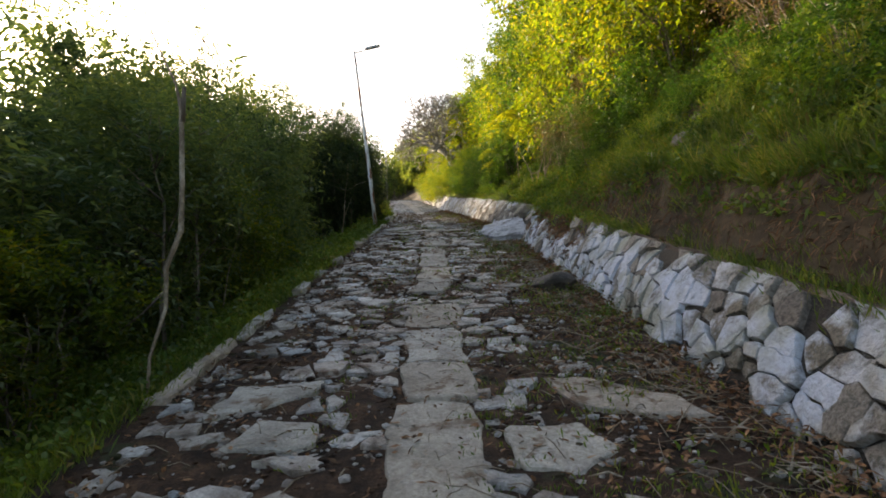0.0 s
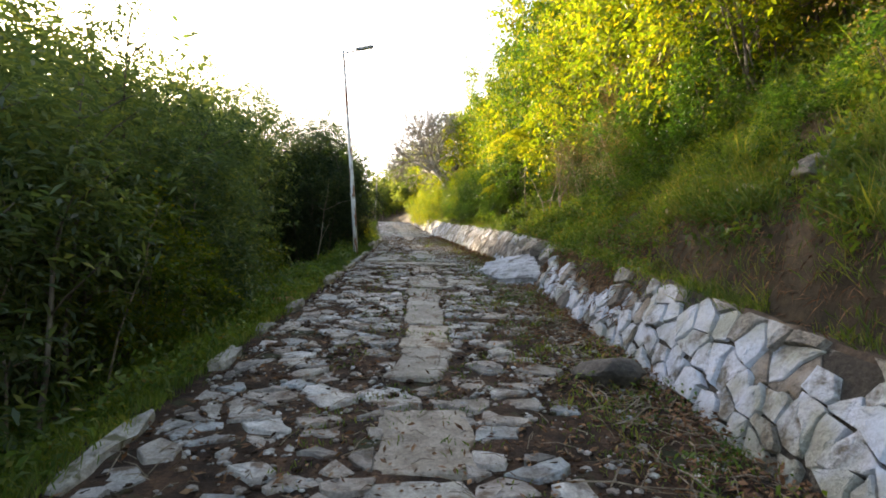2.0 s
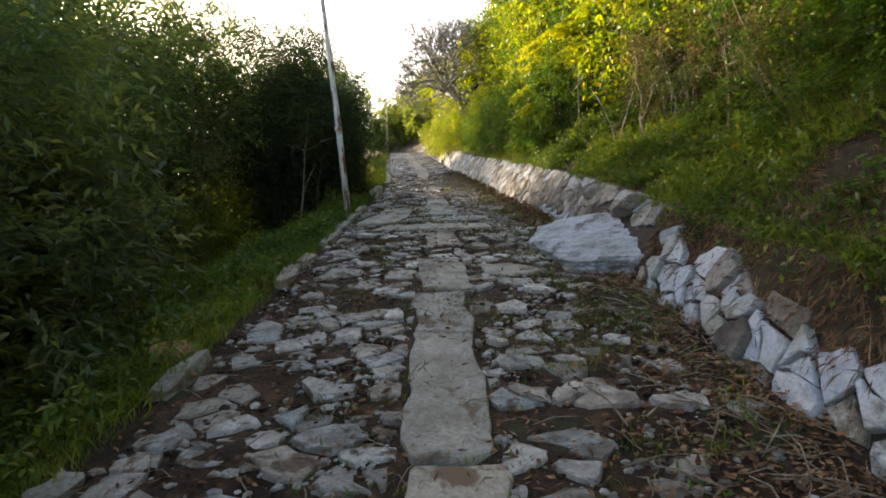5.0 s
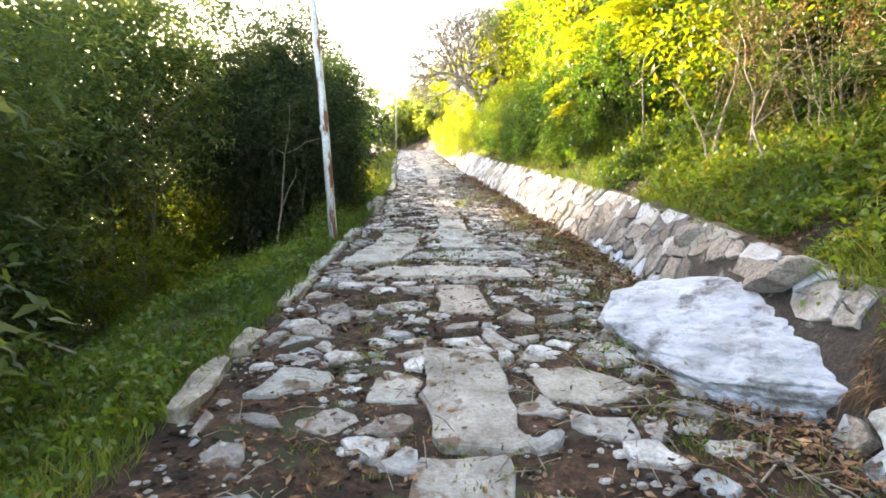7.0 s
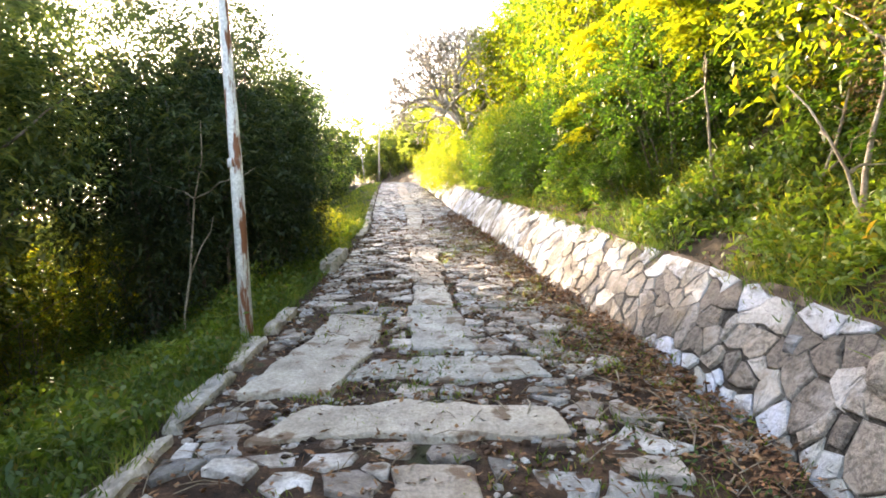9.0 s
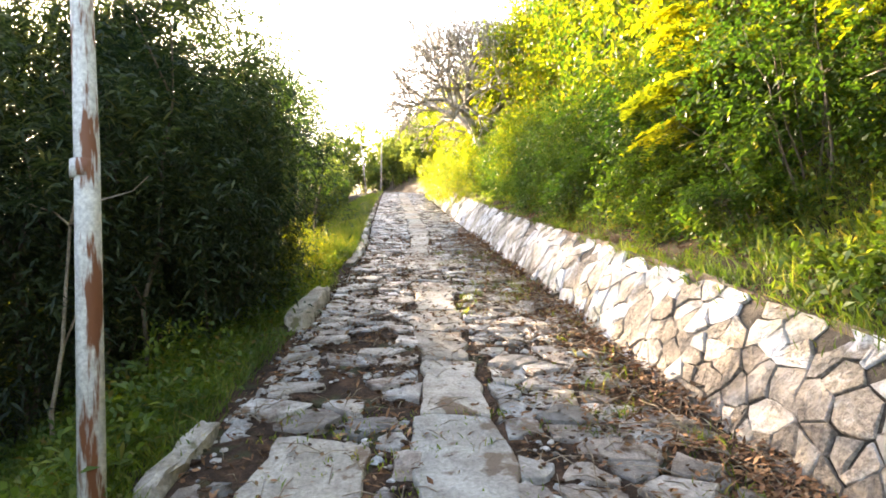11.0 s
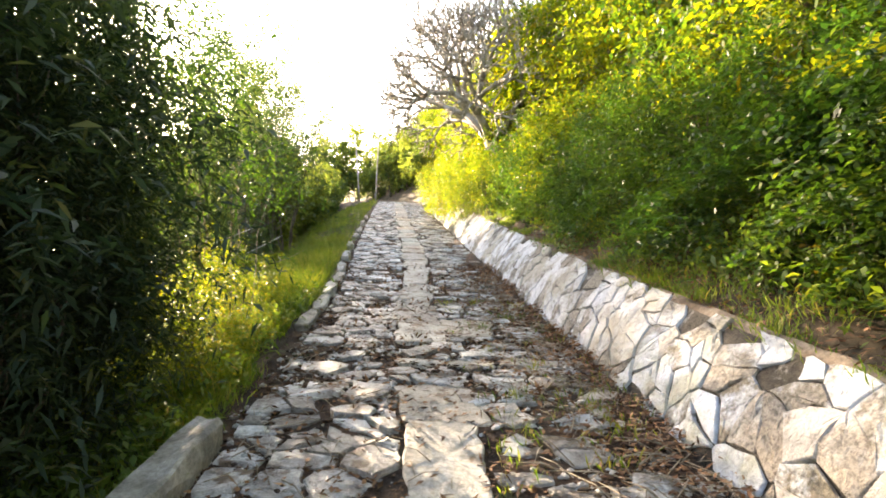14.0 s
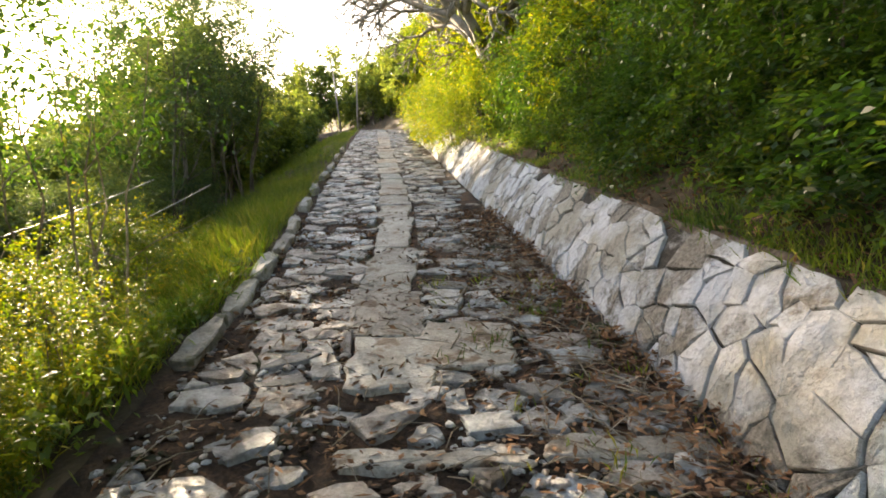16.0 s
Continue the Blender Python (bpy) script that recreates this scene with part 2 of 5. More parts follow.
road_z = table((-60, -15), (0, -0.05), (4.3, 1.2), (8, 2.28), (12.2, 3.45), (13.9, 3.96), (16.5, 4.64), (20, 5.60), (23.3, 6.42), (25, 6.85), (30, 8.2), (40, 11.0), (53, 14.55), (62, 16.6), (90, 20), (260, 26))
road_l = table((-60, -2.1), (0, -2.05), (4, -1.97), (6, -1.87), (9, -1.8), (12, -1.72), (15, -1.66), (19, -1.66), (22.5, -1.8), (24, -1.85), (26, -2.05), (29, -2.4), (40, -3.4), (53, -4.5), (62, -8), (90, -24), (260, -60))
road_r = table((-60, 1.8), (0, 1.75), (6, 1.63), (13, 1.55), (15.4, 1.43), (17.6, 1.1), (24.3, 0.61), (29, 0.2), (40, -0.8), (53, -1.9), (62, -5), (90, -20), (260, -54))
slab_x = table((-60, -0.19), (0, -0.19), (14, -0.19), (16.5, -0.21), (18.5, -0.31), (20, -0.44), (22.7, -0.71), (25, -0.81), (26.6, -0.84), (30, -1.15), (40, -2.1), (53, -3.2), (62, -6.5), (90, -22), (260, -57))
WALL_RUN, WALL_RISE = 0.52, 0.66
FALL = 0.10  # cross fall towards the wall


def wave(x, y, size, seed=0.0):
    return noise.noise(Vector((x / size, y / size, seed)))


def road_at(x, y):
    return road_z(y) - FALL * (x - slab_x(y))


def ground_at(x, y):
    xl, xr = road_l(y), road_r(y)
    if xl <= x <= xr:
        return road_at(x, y)
    if x < xl:
        d = xl - x
        drop = 0.16 * min(d, 1.2) + 0.40 * min(max(d - 1.2, 0), 10) + 0.25 * min(max(d - 11.2, 0), 50)
        return road_at(xl, y) + 0.03 - drop + 0.10 * min(d, 1) * wave(x, y, 1.1) + 0.5 * min(d / 6, 1) * wave(x, y, 5, 3)
    d = x - xr
    base = road_at(xr, y)
    if d < WALL_RUN:
        return base - 0.04 + (WALL_RISE - 0.1) * d / WALL_RUN
    e = d - WALL_RUN
    cut = 0.16 + 0.52 * min(max((10.5 - y) / 3, 0), 1)  # the bank is cut steeply behind the lower wall
    rise = WALL_RISE - 0.06 + 0.12 * min(e, 0.3) + cut * min(max(e - 0.2, 0), 0.22) / 0.22 + 0.80 * min(max(e - 0.55, 0), 4) + 0.6 * min(max(e - 4.55, 0), 10)
    lumps = min(max(e - 0.15, 0), 0.3) * min(max((11.5 - y) / 2, 0), 1) * (0.5 * wave(x, y, 0.45, 15) + 0.4 * wave(x, y, 0.2, 16))
    return base + rise + lumps + 0.16 * min(e, 1) * wave(x, y, 0.8, 5) + 0.6 * min(e / 5, 1) * wave(x, y, 4, 7)


# ---- mesh helpers ----
def mesh_from(name, verts, faces, mats, smooth=False):
    me = bpy.data.meshes.new(name)
    me.from_pydata([tuple(v) for v in verts], [], faces)
    for m in (mats if isinstance(mats, (list, tuple)) else (mats,)):
        me.materials.append(m)
    if smooth:
        me.polygons.foreach_set("use_smooth", np.ones(len(me.polygons), dtype=bool))
    me.update()
    return me


def quads_mesh(name, corners, mat):
    """corners: array (n, 4, 3), one loose quad each."""
    n = len(corners)
    me = bpy.data.meshes.new(name)
    me.vertices.add(n * 4)
    me.vertices.foreach_set("co", np.ascontiguousarray(corners, dtype=np.float32).reshape(-1))
    me.loops.add(n * 4)
    me.loops.foreach_set("vertex_index", np.arange(n * 4, dtype=np.int32))
    me.polygons.add(n)
    me.polygons.foreach_set("loop_start", np.arange(0, n * 4, 4, dtype=np.int32))
    me.materials.append(mat)
    me.update(calc_edges=True)
    return me


def part(name, me, parent, label=""):
    ob = new(name, me)
    ob.parent = parent
    return tagged(ob, label) if label else ob


def holder(name, place, label, category, group="", kind=""):
    ob = new(name)
    ob.empty_display_size = 0.1
    ob.location = place
    return tagged(ob, label, category, group, kind)


def tube(points, radii, sides=6, cap=True):
    """Verts and faces of a tapered tube along points."""
    verts, faces = [], []
    pts = [Vector(p) for p in points]
    for i, p in enumerate(pts):
        d = (pts[min(i + 1, len(pts) - 1)] - pts[max(i - 1, 0)]).normalized()
        a = d.orthogonal().normalized()
        b = d.cross(a)
        for k in range(sides):
            w = 2 * math.pi * k / sides
            verts.append(p + (a * math.cos(w) + b * math.sin(w)) * radii[i])
    for i in range(len(pts) - 1):
        for k in range(sides):
            k2 = (k + 1) % sides
            faces.append((i * sides + k, i * sides + k2, (i + 1) * sides + k2, (i + 1) * sides + k))
    if cap:
        faces.append(tuple(range(sides))[::-1])
        faces.append(tuple((len(pts) - 1) * sides + k for k in range(sides)))
    return verts, faces


def joined(pieces):
    verts, faces = [], []
    for v, f in pieces:
        o = len(verts)
        verts += v
        faces += [tuple(i + o for i in g) for g in f]
    return verts, faces


def bent_line(a, b, steps, wobble, rng):
    a, b = Vector(a), Vector(b)
    out = []
    for i in range(steps + 1):
        t = i / steps
        p = a.lerp(b, t)
        if 0 < i < steps:
            p += Vector((rng.uniform(-1, 1), rng.uniform(-1, 1), rng.uniform(-0.5, 0.5))) * wobble
        out.append(p)
    return out


# ---- ground ----
def build_ground():
    left = [-190, -130, -85, -55, -36, -24, -17, -12, -9, -7, -5.6, -4.4, -3.4, -2.7, -2.1, -1.7, -1.35, -1.05, -0.8, -0.55, -0.3, -0.12]
    right = [0.13, 0.26, 0.39, 0.52, 0.66, 0.72, 0.80, 0.88, 0.95, 1.05, 1.25, 1.4, 1.7, 2.0, 2.4, 2.9, 3.5, 4.2, 5, 6, 7.5, 9, 11.5, 14.5, 20, 30, 45, 70, 110, 170]
    middle = 10
    ys = list(np.arange(-60, -6, 4.0)) + list(np.arange(-6, 12, 0.1)) + list(np.arange(12, 32, 0.2)) + list(np.arange(32, 70, 1.0)) + list(np.arange(70, 260, 10.0))
    verts, faces, kinds = [], [], []
    cols = len(left) + middle + 1 + len(right)
    for y in ys:
        xl, xr = road_l(y), road_r(y)
        xs = [xl + d for d in left] + [xl + (xr - xl) * i / middle for i in range(middle + 1)] + [xr + d for d in right]
        for j, x in enumerate(xs):
            z = ground_at(x, y)
            if len(left) <= j <= len(left) + middle:
                z -= 0.08
            verts.append((x, y, z))
    for r in range(len(ys) - 1):
        for j in range(cols - 1):
            a = r * cols + j
            faces.append((a, a + 1, a + cols + 1, a + cols))
    ob = new("ground", mesh_from("ground", verts, faces, EARTH, True))
    return tagged(ob, "brown earth hillside with rough grass falling away beside the path", "ground", kind="structure")


ground = build_ground()


def build_bed():
    """The soil bed of the path, in which the stones lie."""
    ys = np.concatenate([np.arange(-5, 30, 0.07), np.arange(30, 64, 0.5)])
    n = 44
    verts, faces = [], []
    for y in ys:
        xl, xr = road_l(y) - 0.16, road_r(y) + 0.07
        for i in range(n + 1):
            x = xl + (xr - xl) * i / n
            edge = max(0.0, (x - (xr - 0.45)) / 0.45)
            z = road_at(x, y) - (0.001 if y < 15.5 else 0.005) + 0.014 * wave(x, y, 0.16) + 0.014 * wave(x, y, 0.6, 2) + 0.02 * noise.noise(Vector((x * 6, y * 6, 1.5))) + 0.05 * edge * edge
            z -= 0.016 if abs(x - slab_x(y)) < 0.19 else 0.0
            if i in (0, n):
                z -= 0.10
            verts.append((x, y, z))
    for r in range(len(ys) - 1):
        for i in range(n):
            a = r * (n + 1) + i
            faces.append((a, a + 1, a + n + 2, a + n + 1))
    ob = new("pavement", mesh_from("pavement", verts, faces, SOIL, True))
    return tagged(ob, "steep footpath of rough grey stones set in brown soil", "footpath", kind="structure")


pavement = build_bed()


# ---- irregular stones ----
def clipped(poly, mid, way):
    """The part of a polygon on the near side of the line through mid, across way."""
    out = []
    for i, p in enumerate(poly):
        q = poly[(i + 1) % len(poly)]
        dp = (p[0] - mid[0]) * way[0] + (p[1] - mid[1]) * way[1]
        dq = (q[0] - mid[0]) * way[0] + (q[1] - mid[1]) * way[1]
        if dp <= 0:
            out.append(p)
        if dp * dq < 0:
            t = dp / (dp - dq)
            out.append((p[0] + (q[0] - p[0]) * t, p[1] + (q[1] - p[1]) * t))
    return out


def cells(points, size):
    """The cell of each point: the polygon nearer to it than to any other."""
    pts = np.array(points)
    out = []
    for i, p in enumerate(points):
        poly = [(p[0] - size, p[1] - size), (p[0] + size, p[1] - size), (p[0] + size, p[1] + size), (p[0] - size, p[1] + size)]
        d = np.hypot(pts[:, 0] - p[0], pts[:, 1] - p[1])
        near = np.where((d < size * 2) & (d > 1e-6))[0]
        for j in near[np.argsort(d[near])]:
            q = points[j]
            poly = clipped(poly, ((p[0] + q[0]) / 2, (p[1] + q[1]) / 2), (q[0] - p[0], q[1] - p[1]))
            if len(poly) < 3:
                break
        out.append(poly)
    return out


def rounded(poly, cut, rng, jitter):
    out = []
    for i, p in enumerate(poly):
        a, b = poly[i - 1], poly[(i + 1) % len(poly)]
        for q in (a, b):
            c = cut * rng.uniform(0.6, 1.3)
            out.append((p[0] + (q[0] - p[0]) * c + rng.uniform(-jitter, jitter), p[1] + (q[1] - p[1]) * c + rng.uniform(-jitter, jitter)))
    return out


def middle_of(poly):
    return sum(p[0] for p in poly) / len(poly), sum(p[1] for p in poly) / len(poly)


def area_of(poly):
    return abs(sum(p[0] * poly[i - 1][1] - p[1] * poly[i - 1][0] for i, p in enumerate(poly))) / 2


def stone_geometry(poly, place, deep, proud, rng, bevel=0.014, rough=0.008, tilt=0.05):
    """A flat stone on the outline poly; place(u, v, h) gives the point h above the surface. Returns verts about its middle, faces, middle."""
    n = len(poly)
    cx, cy = middle_of(poly)
    tu, tv = rng.uniform(-tilt, tilt), rng.uniform(-tilt, tilt)
    span = math.sqrt(area_of(poly)) + 1e-6
    rings = []
    for inset, h in ((0.0, -deep), (0.0, proud - bevel * 0.8), (bevel, proud), (bevel + 0.3 * span, proud + 0.001)):
        ring = []
        for p in poly:
            dx, dy = p[0] - cx, p[1] - cy
            k = max(0.25, 1 - inset / (math.hypot(dx, dy) + 1e-6))
            hh = h + (tu * dx + tv * dy if h > 0 else 0) + (rng.uniform(-rough, rough) if h > 0 else 0)
            ring.append(Vector(place(cx + dx * k, cy + dy * k, hh)))
        rings.append(ring)
    top = Vector(place(cx, cy, proud + 0.004 + rng.uniform(-rough, rough) * 0.5))
    origin = Vector(place(cx, cy, 0))
    verts = [v - origin for ring in rings for v in ring] + [top - origin]
    faces = []
    for r in range(3):
        for i in range(n):
            j = (i + 1) % n
            faces.append((r * n + i, r * n + j, (r + 1) * n + j, (r + 1) * n + i))
    for i in range(n):
        faces.append((3 * n + i, 3 * n + (i + 1) % n, 4 * n))
    return verts, faces, origin


def smooth_tops(me, n):
    """Rounds the shading of a stone's bevel and top, and leaves its sides flat."""
    flags = np.ones(len(me.polygons), dtype=bool)
    flags[:3 * n] = False
    me.polygons.foreach_set("use_smooth", flags)
    return me


def counter_clockwise(poly):
    s = sum(p[0] * poly[(i + 1) % len(poly)][1] - p[1] * poly[(i + 1) % len(poly)][0] for i, p in enumerate(poly))
    return poly if s > 0 else poly[::-1]


# ---- retaining wall ----
def wall_place(s, v, h):
    """A point of the wall's leaning face: s metres up the path, v metres up the face, h proud of it."""
    t = v / math.hypot(WALL_RUN, WALL_RISE)
    xr = road_r(s)
    z = road_at(xr, s) - 0.05
    nx, nz = -WALL_RISE / math.hypot(WALL_RUN, WALL_RISE), WALL_RUN / math.hypot(WALL_RUN, WALL_RISE)
    bow = 0.05 * math.sin(min(max(t, 0), 1) * math.pi) + 0.04 * wave(s, v, 0.9, 11)
    return (xr + WALL_RUN * t + nx * (h + bow), s, z + (WALL_RISE + 0.05) * t + nz * (h + bow))


WALL_FACE = math.hypot(WALL_RUN, WALL_RISE)


def build_wall():
    verts, faces = [], []
    ss = list(np.arange(-6, 30, 0.15)) + list(np.arange(30, 46, 0.5))
    vs = [-0.1, 0.1, 0.25, 0.4, 0.55, 0.7, 0.8, WALL_FACE]
    for s in ss:
        cut = 1.0 if 8.5 < s < 11.2 else 0.0
        ring = [wall_place(s, v, -0.012 + 0.006 * wave(s, v, 0.2, 4) + (cut * 0.11 * (noise.noise(Vector((s * 2.3, v * 4, 5))) - 0.25) if v > 0.3 else 0.0)) for v in vs]
        x, y, z = ring[-1]
        lip = 0.05 * wave(s, 0, 0.35) + 0.04 * wave(s, 5, 0.12)
        ring += [(x + 0.03, y, z + 0.01 + 0.7 * lip), (x + 0.10, y, z - 0.02 + 0.7 * lip + 0.02 * wave(s, 3, 0.2)), (x + 0.24, y, z - 0.1), (x + 0.3, y, z - 0.5), (x - 0.1, y, z - 1.0)]
        verts += ring
    n = len(vs) + 5
    for r in range(len(ss) - 1):
        for i in range(n):
            j = (i + 1) % n
            faces.append((r * n + i, r * n + j, (r + 1) * n + j, (r + 1) * n + i))
    faces.append(tuple(range(n)))
    faces.append(tuple((len(ss) - 1) * n + i for i in range(n))[::-1])
    me = mesh_from("wall_east", verts, faces, [MORTAR, COPING, EARTH], True)
    for f in me.polygons:
        f.material_index = 1 if len(f.vertices) == 4 and f.index % n >= len(vs) - 2 else 0
        if len(f.vertices) == 4 and 8.3 < ss[f.index // n] + 0.4 * wave(f.index % n, ss[f.index // n], 0.8) < 11.3 and f.index % n >= 2:
            f.material_index = 2
    return tagged(new("wall_east", me), "low leaning retaining wall of limewashed rubble stones with dark joints", "stone wall", kind="structure")


wall = build_wall()


# ---- white boulder in the wall, and loose rocks ----
def rock_mesh(name, size, mat, seed, cuts=3, facets=9, rough=0.06):
    """A rock: a ball cut flat on several sides, then roughened."""
    rng = random.Random(seed)
    bm = bmesh.new()
    bmesh.ops.create_icosphere(bm, subdivisions=cuts, radius=1.0)
    planes = []
    for _ in range(facets):
        d = Vector((rng.gauss(0, 1), rng.gauss(0, 1), rng.gauss(0, 1))).normalized()
        planes.append((d, rng.uniform(0.6, 0.85)))
    for v in bm.verts:
        for d, k in planes:
            over = v.co.dot(d) - k
            if over > 0:
                v.co -= d * over * 0.9
        v.co *= 1 + rough * noise.noise(v.co * 2.3 + Vector((seed, 0, 0))) + rough * 0.5 * noise.noise(v.co * 6 + Vector((0, seed, 0)))
        v.co = Vector((v.co.x * size[0], v.co.y * size[1], v.co.z * size[2]))
    me = bpy.data.meshes.new(name)
    bm.to_mesh(me)
    bm.free()
    me.materials.append(mat)
    return me


def boulder_mesh():
    """The long low boulder: a broad sloping top in layers, pointed at its upper end, steep at the lower."""
    bm = bmesh.new()
    bmesh.ops.create_icosphere(bm, subdivisions=6, radius=1.0)
    cuts = [((0.0, 0.05, 1.0), 0.50), ((-0.95, 0.3, 0.1), 0.88), ((0.0, -1.0, 0.15), 0.86), ((-0.75, -0.6, 0.35), 0.88), ((0.9, 0.2, 0.1), 0.88)]
    for v in bm.verts:
        p = v.co.copy()
        for d, k in cuts:
            d = Vector(d).normalized()
            over = p.dot(d) - k
            if over > 0:
                p -= d * over * 0.88
        p = Vector((p.x * (0.70 - 0.10 * p.y), p.y * 1.16, p.z * 0.66))
        q = Vector((p.x * 1.2 + 0.5 * p.y, p.y * 0.8, p.z * 9.0 + 3.0 * p.x + 1.2 * p.y))
        p += v.co * (0.034 * noise.noise(q) + 0.028 * noise.noise(q * 2.1) + 0.022 * noise.noise(q * 4.3) + 0.02 * abs(noise.noise(p * 7)) + 0.014 * noise.noise(p * 15) + 0.009 * noise.noise(p * 31))
        v.co = p
    me = bpy.data.meshes.new("boulder")
    bm.to_mesh(me)
    bm.free()
    me.materials.append(LIME_ROCK)
    return me


boulder = tagged(new("boulder", boulder_mesh()), "large limewashed boulder built into the foot of the wall", "boulder")
face_up = Vector((-0.20, -0.40, 0.90)).normalized()
face_long = Vector((-0.47, 0.88, 0.0))
face_long = (face_long - face_up * face_long.dot(face_up)).normalized()
face_side = face_long.cross(face_up)
boulder.matrix_basis = Matrix.Translation(Vector((1.62, 12.20, 3.55)) - face_up * 0.31) @ Matrix((face_side, face_long, face_up)).transposed().to_4x4()


# ---- plants ----
def leaf_quads(base, along, across, length, width, droop=0.15):
    """Leaf blades as kite-shaped quads from base points."""
    tip = base + along * length[:, None]
    tip[:, 2] -= droop * length
    mid = base + along * (length * 0.45)[:, None]
    return np.stack([base, mid + across * (width / 2)[:, None], tip, mid - across * (width / 2)[:, None]], axis=1)


def unit(v):
    return v / (np.linalg.norm(v, axis=1, keepdims=True) + 1e-9)


def crown_leaves(seed, clumps, sprays, leaves, shape, leaf, spray_len, droop, hollow=0.55):
    """A crown about (0, 0, 0): clumps in a lumpy ball of half-axes shape, each of sprays that carry leaves in two ranks."""
    rng = np.random.default_rng(seed)
    d = unit(rng.normal(size=(clumps, 3)))
    r = rng.uniform(hollow, 1.0, clumps) ** 0.6
    lump = 1 + 0.22 * np.sin(d[:, 0] * 4 + seed) + 0.18 * np.sin(d[:, 1] * 5 + 2 * seed) + 0.15 * np.sin(d[:, 2] * 6 + seed)
    centres = d * (r * lump)[:, None] * np.array(shape)
    n = clumps * sprays
    c = np.repeat(centres, sprays, axis=0)
    out = np.repeat(unit(centres), sprays, axis=0)
    way = unit(out * 0.7 + rng.normal(size=(n, 3)) * 0.75 + np.array([0, 0, 0.15]))
    start = c + rng.normal(size=(n, 3)) * np.array(shape) * 0.09
    m = n * leaves
    t = np.tile((np.arange(leaves) + 0.5) / leaves, n)
    w = np.repeat(way, leaves, axis=0)
    s = np.repeat(start, leaves, axis=0)
    reach = np.repeat(rng.uniform(0.6, 1.3, n) * spray_len, leaves)
    base = s + w * (t * reach)[:, None]
    base[:, 2] -= droop * (t ** 2) * reach
    side = unit(np.cross(w, rng.normal(size=(m, 3)) * 0.35 + np.array([0, 0, 1.0])))
    sign = np.where(np.arange(m) % 2, 1.0, -1.0)[:, None]
    along = unit(w * 0.55 + side * sign + rng.normal(size=(m, 3)) * 0.25)
    across = unit(np.cross(along, rng.normal(size=(m, 3)) * 0.5 + np.array([0, 0, 1.0])))
    length = rng.uniform(0.7, 1.3, m) * leaf[0]
    width = rng.uniform(0.8, 1.25, m) * leaf[1]
    return leaf_quads(base, along, across, length, width, 0.2)


def stems_geometry(seed, count, height, spread, radius, twigs=3):
    rng = random.Random(seed)
    pieces = []
    for _ in range(count):
        a = rng.uniform(0, 2 * math.pi)
        foot = Vector((math.cos(a), math.sin(a), 0)) * rng.uniform(0.03, 0.25)
        foot.z = -0.3
        head = Vector((math.cos(a), math.sin(a), 0)) * spread * rng.uniform(0.3, 1.0) + Vector((0, 0, height * rng.uniform(0.7, 1.05)))
        line = bent_line(foot, head, 6, 0.09 * height / 3, rng)
        rad = radius * rng.uniform(0.6, 1.2)
        pieces.append(tube(line, [rad * (1 - 0.13 * i) for i in range(7)], 5))
        for _ in range(twigs):
            i = rng.randint(2, 5)
            to = line[i] + Vector((rng.uniform(-1, 1), rng.uniform(-1, 1), rng.uniform(0.1, 0.9))) * height * 0.3
            pieces.append(tube(bent_line(line[i], to, 3, 0.05, rng), [rad * 0.4, rad * 0.33, rad * 0.25, rad * 0.12], 4))
    return joined(pieces)


def plant_kind(name, seed, label, category, group, crown, stem, height, bark, leaf_mat):
    """The first plant of a kind: an Empty at its foot with stems and crown."""
    ob = holder(name, (0, 0, 0), label, category, group)
    v, f = stems_geometry(seed, *stem)
    part("trunk" if "tree" in name else "branchwork", mesh_from("stems", v, f, bark, True), ob)
    q = crown + np.array([0, 0, height])
    part("crown", quads_mesh("crown", q, leaf_mat), ob)
    return ob


class Planter:
    """Keeps the first plant of each variant and copies it from place to place."""

    def __init__(self, variants):
        self.variants, self.used, self.rng = variants, set(), random.Random(len(variants) * 7 + 3)

    def put(self, x, y, scale, tall=1.0, k=None, sink=0.05, label=""):
        k = self.rng.randrange(len(self.variants)) if k is None else k % len(self.variants)
        m = pose(x, y, ground_at(x, y) - sink, 0, 0, self.rng.uniform(0, 360))
        first = self.variants[k]
        if k in self.used:
            ob = copy_thing(first, m)
        else:
            ob = first
            ob.matrix_basis = m
            self.used.add(k)
        ob.scale = (scale, scale, scale * tall)
        return tagged(ob, label) if label else ob


def shrub_variants(name, n, label, group, leaf, leaf_mat, bark, seed, clumps=95, sprays=12, leaves=11, shape=(1.0, 1.0, 1.15), spray_len=0.42, droop=0.25, height=1.35, stem=(7, 1.9, 0.7, 0.022), category="shrub"):
    out = []
    for i in range(n):
        q = crown_leaves(seed + i, clumps, sprays, leaves, shape, leaf, spray_len, droop)
        out.append(plant_kind(name, seed + i, label, category, group, q, stem, height, bark, leaf_mat))
    return Planter(out)


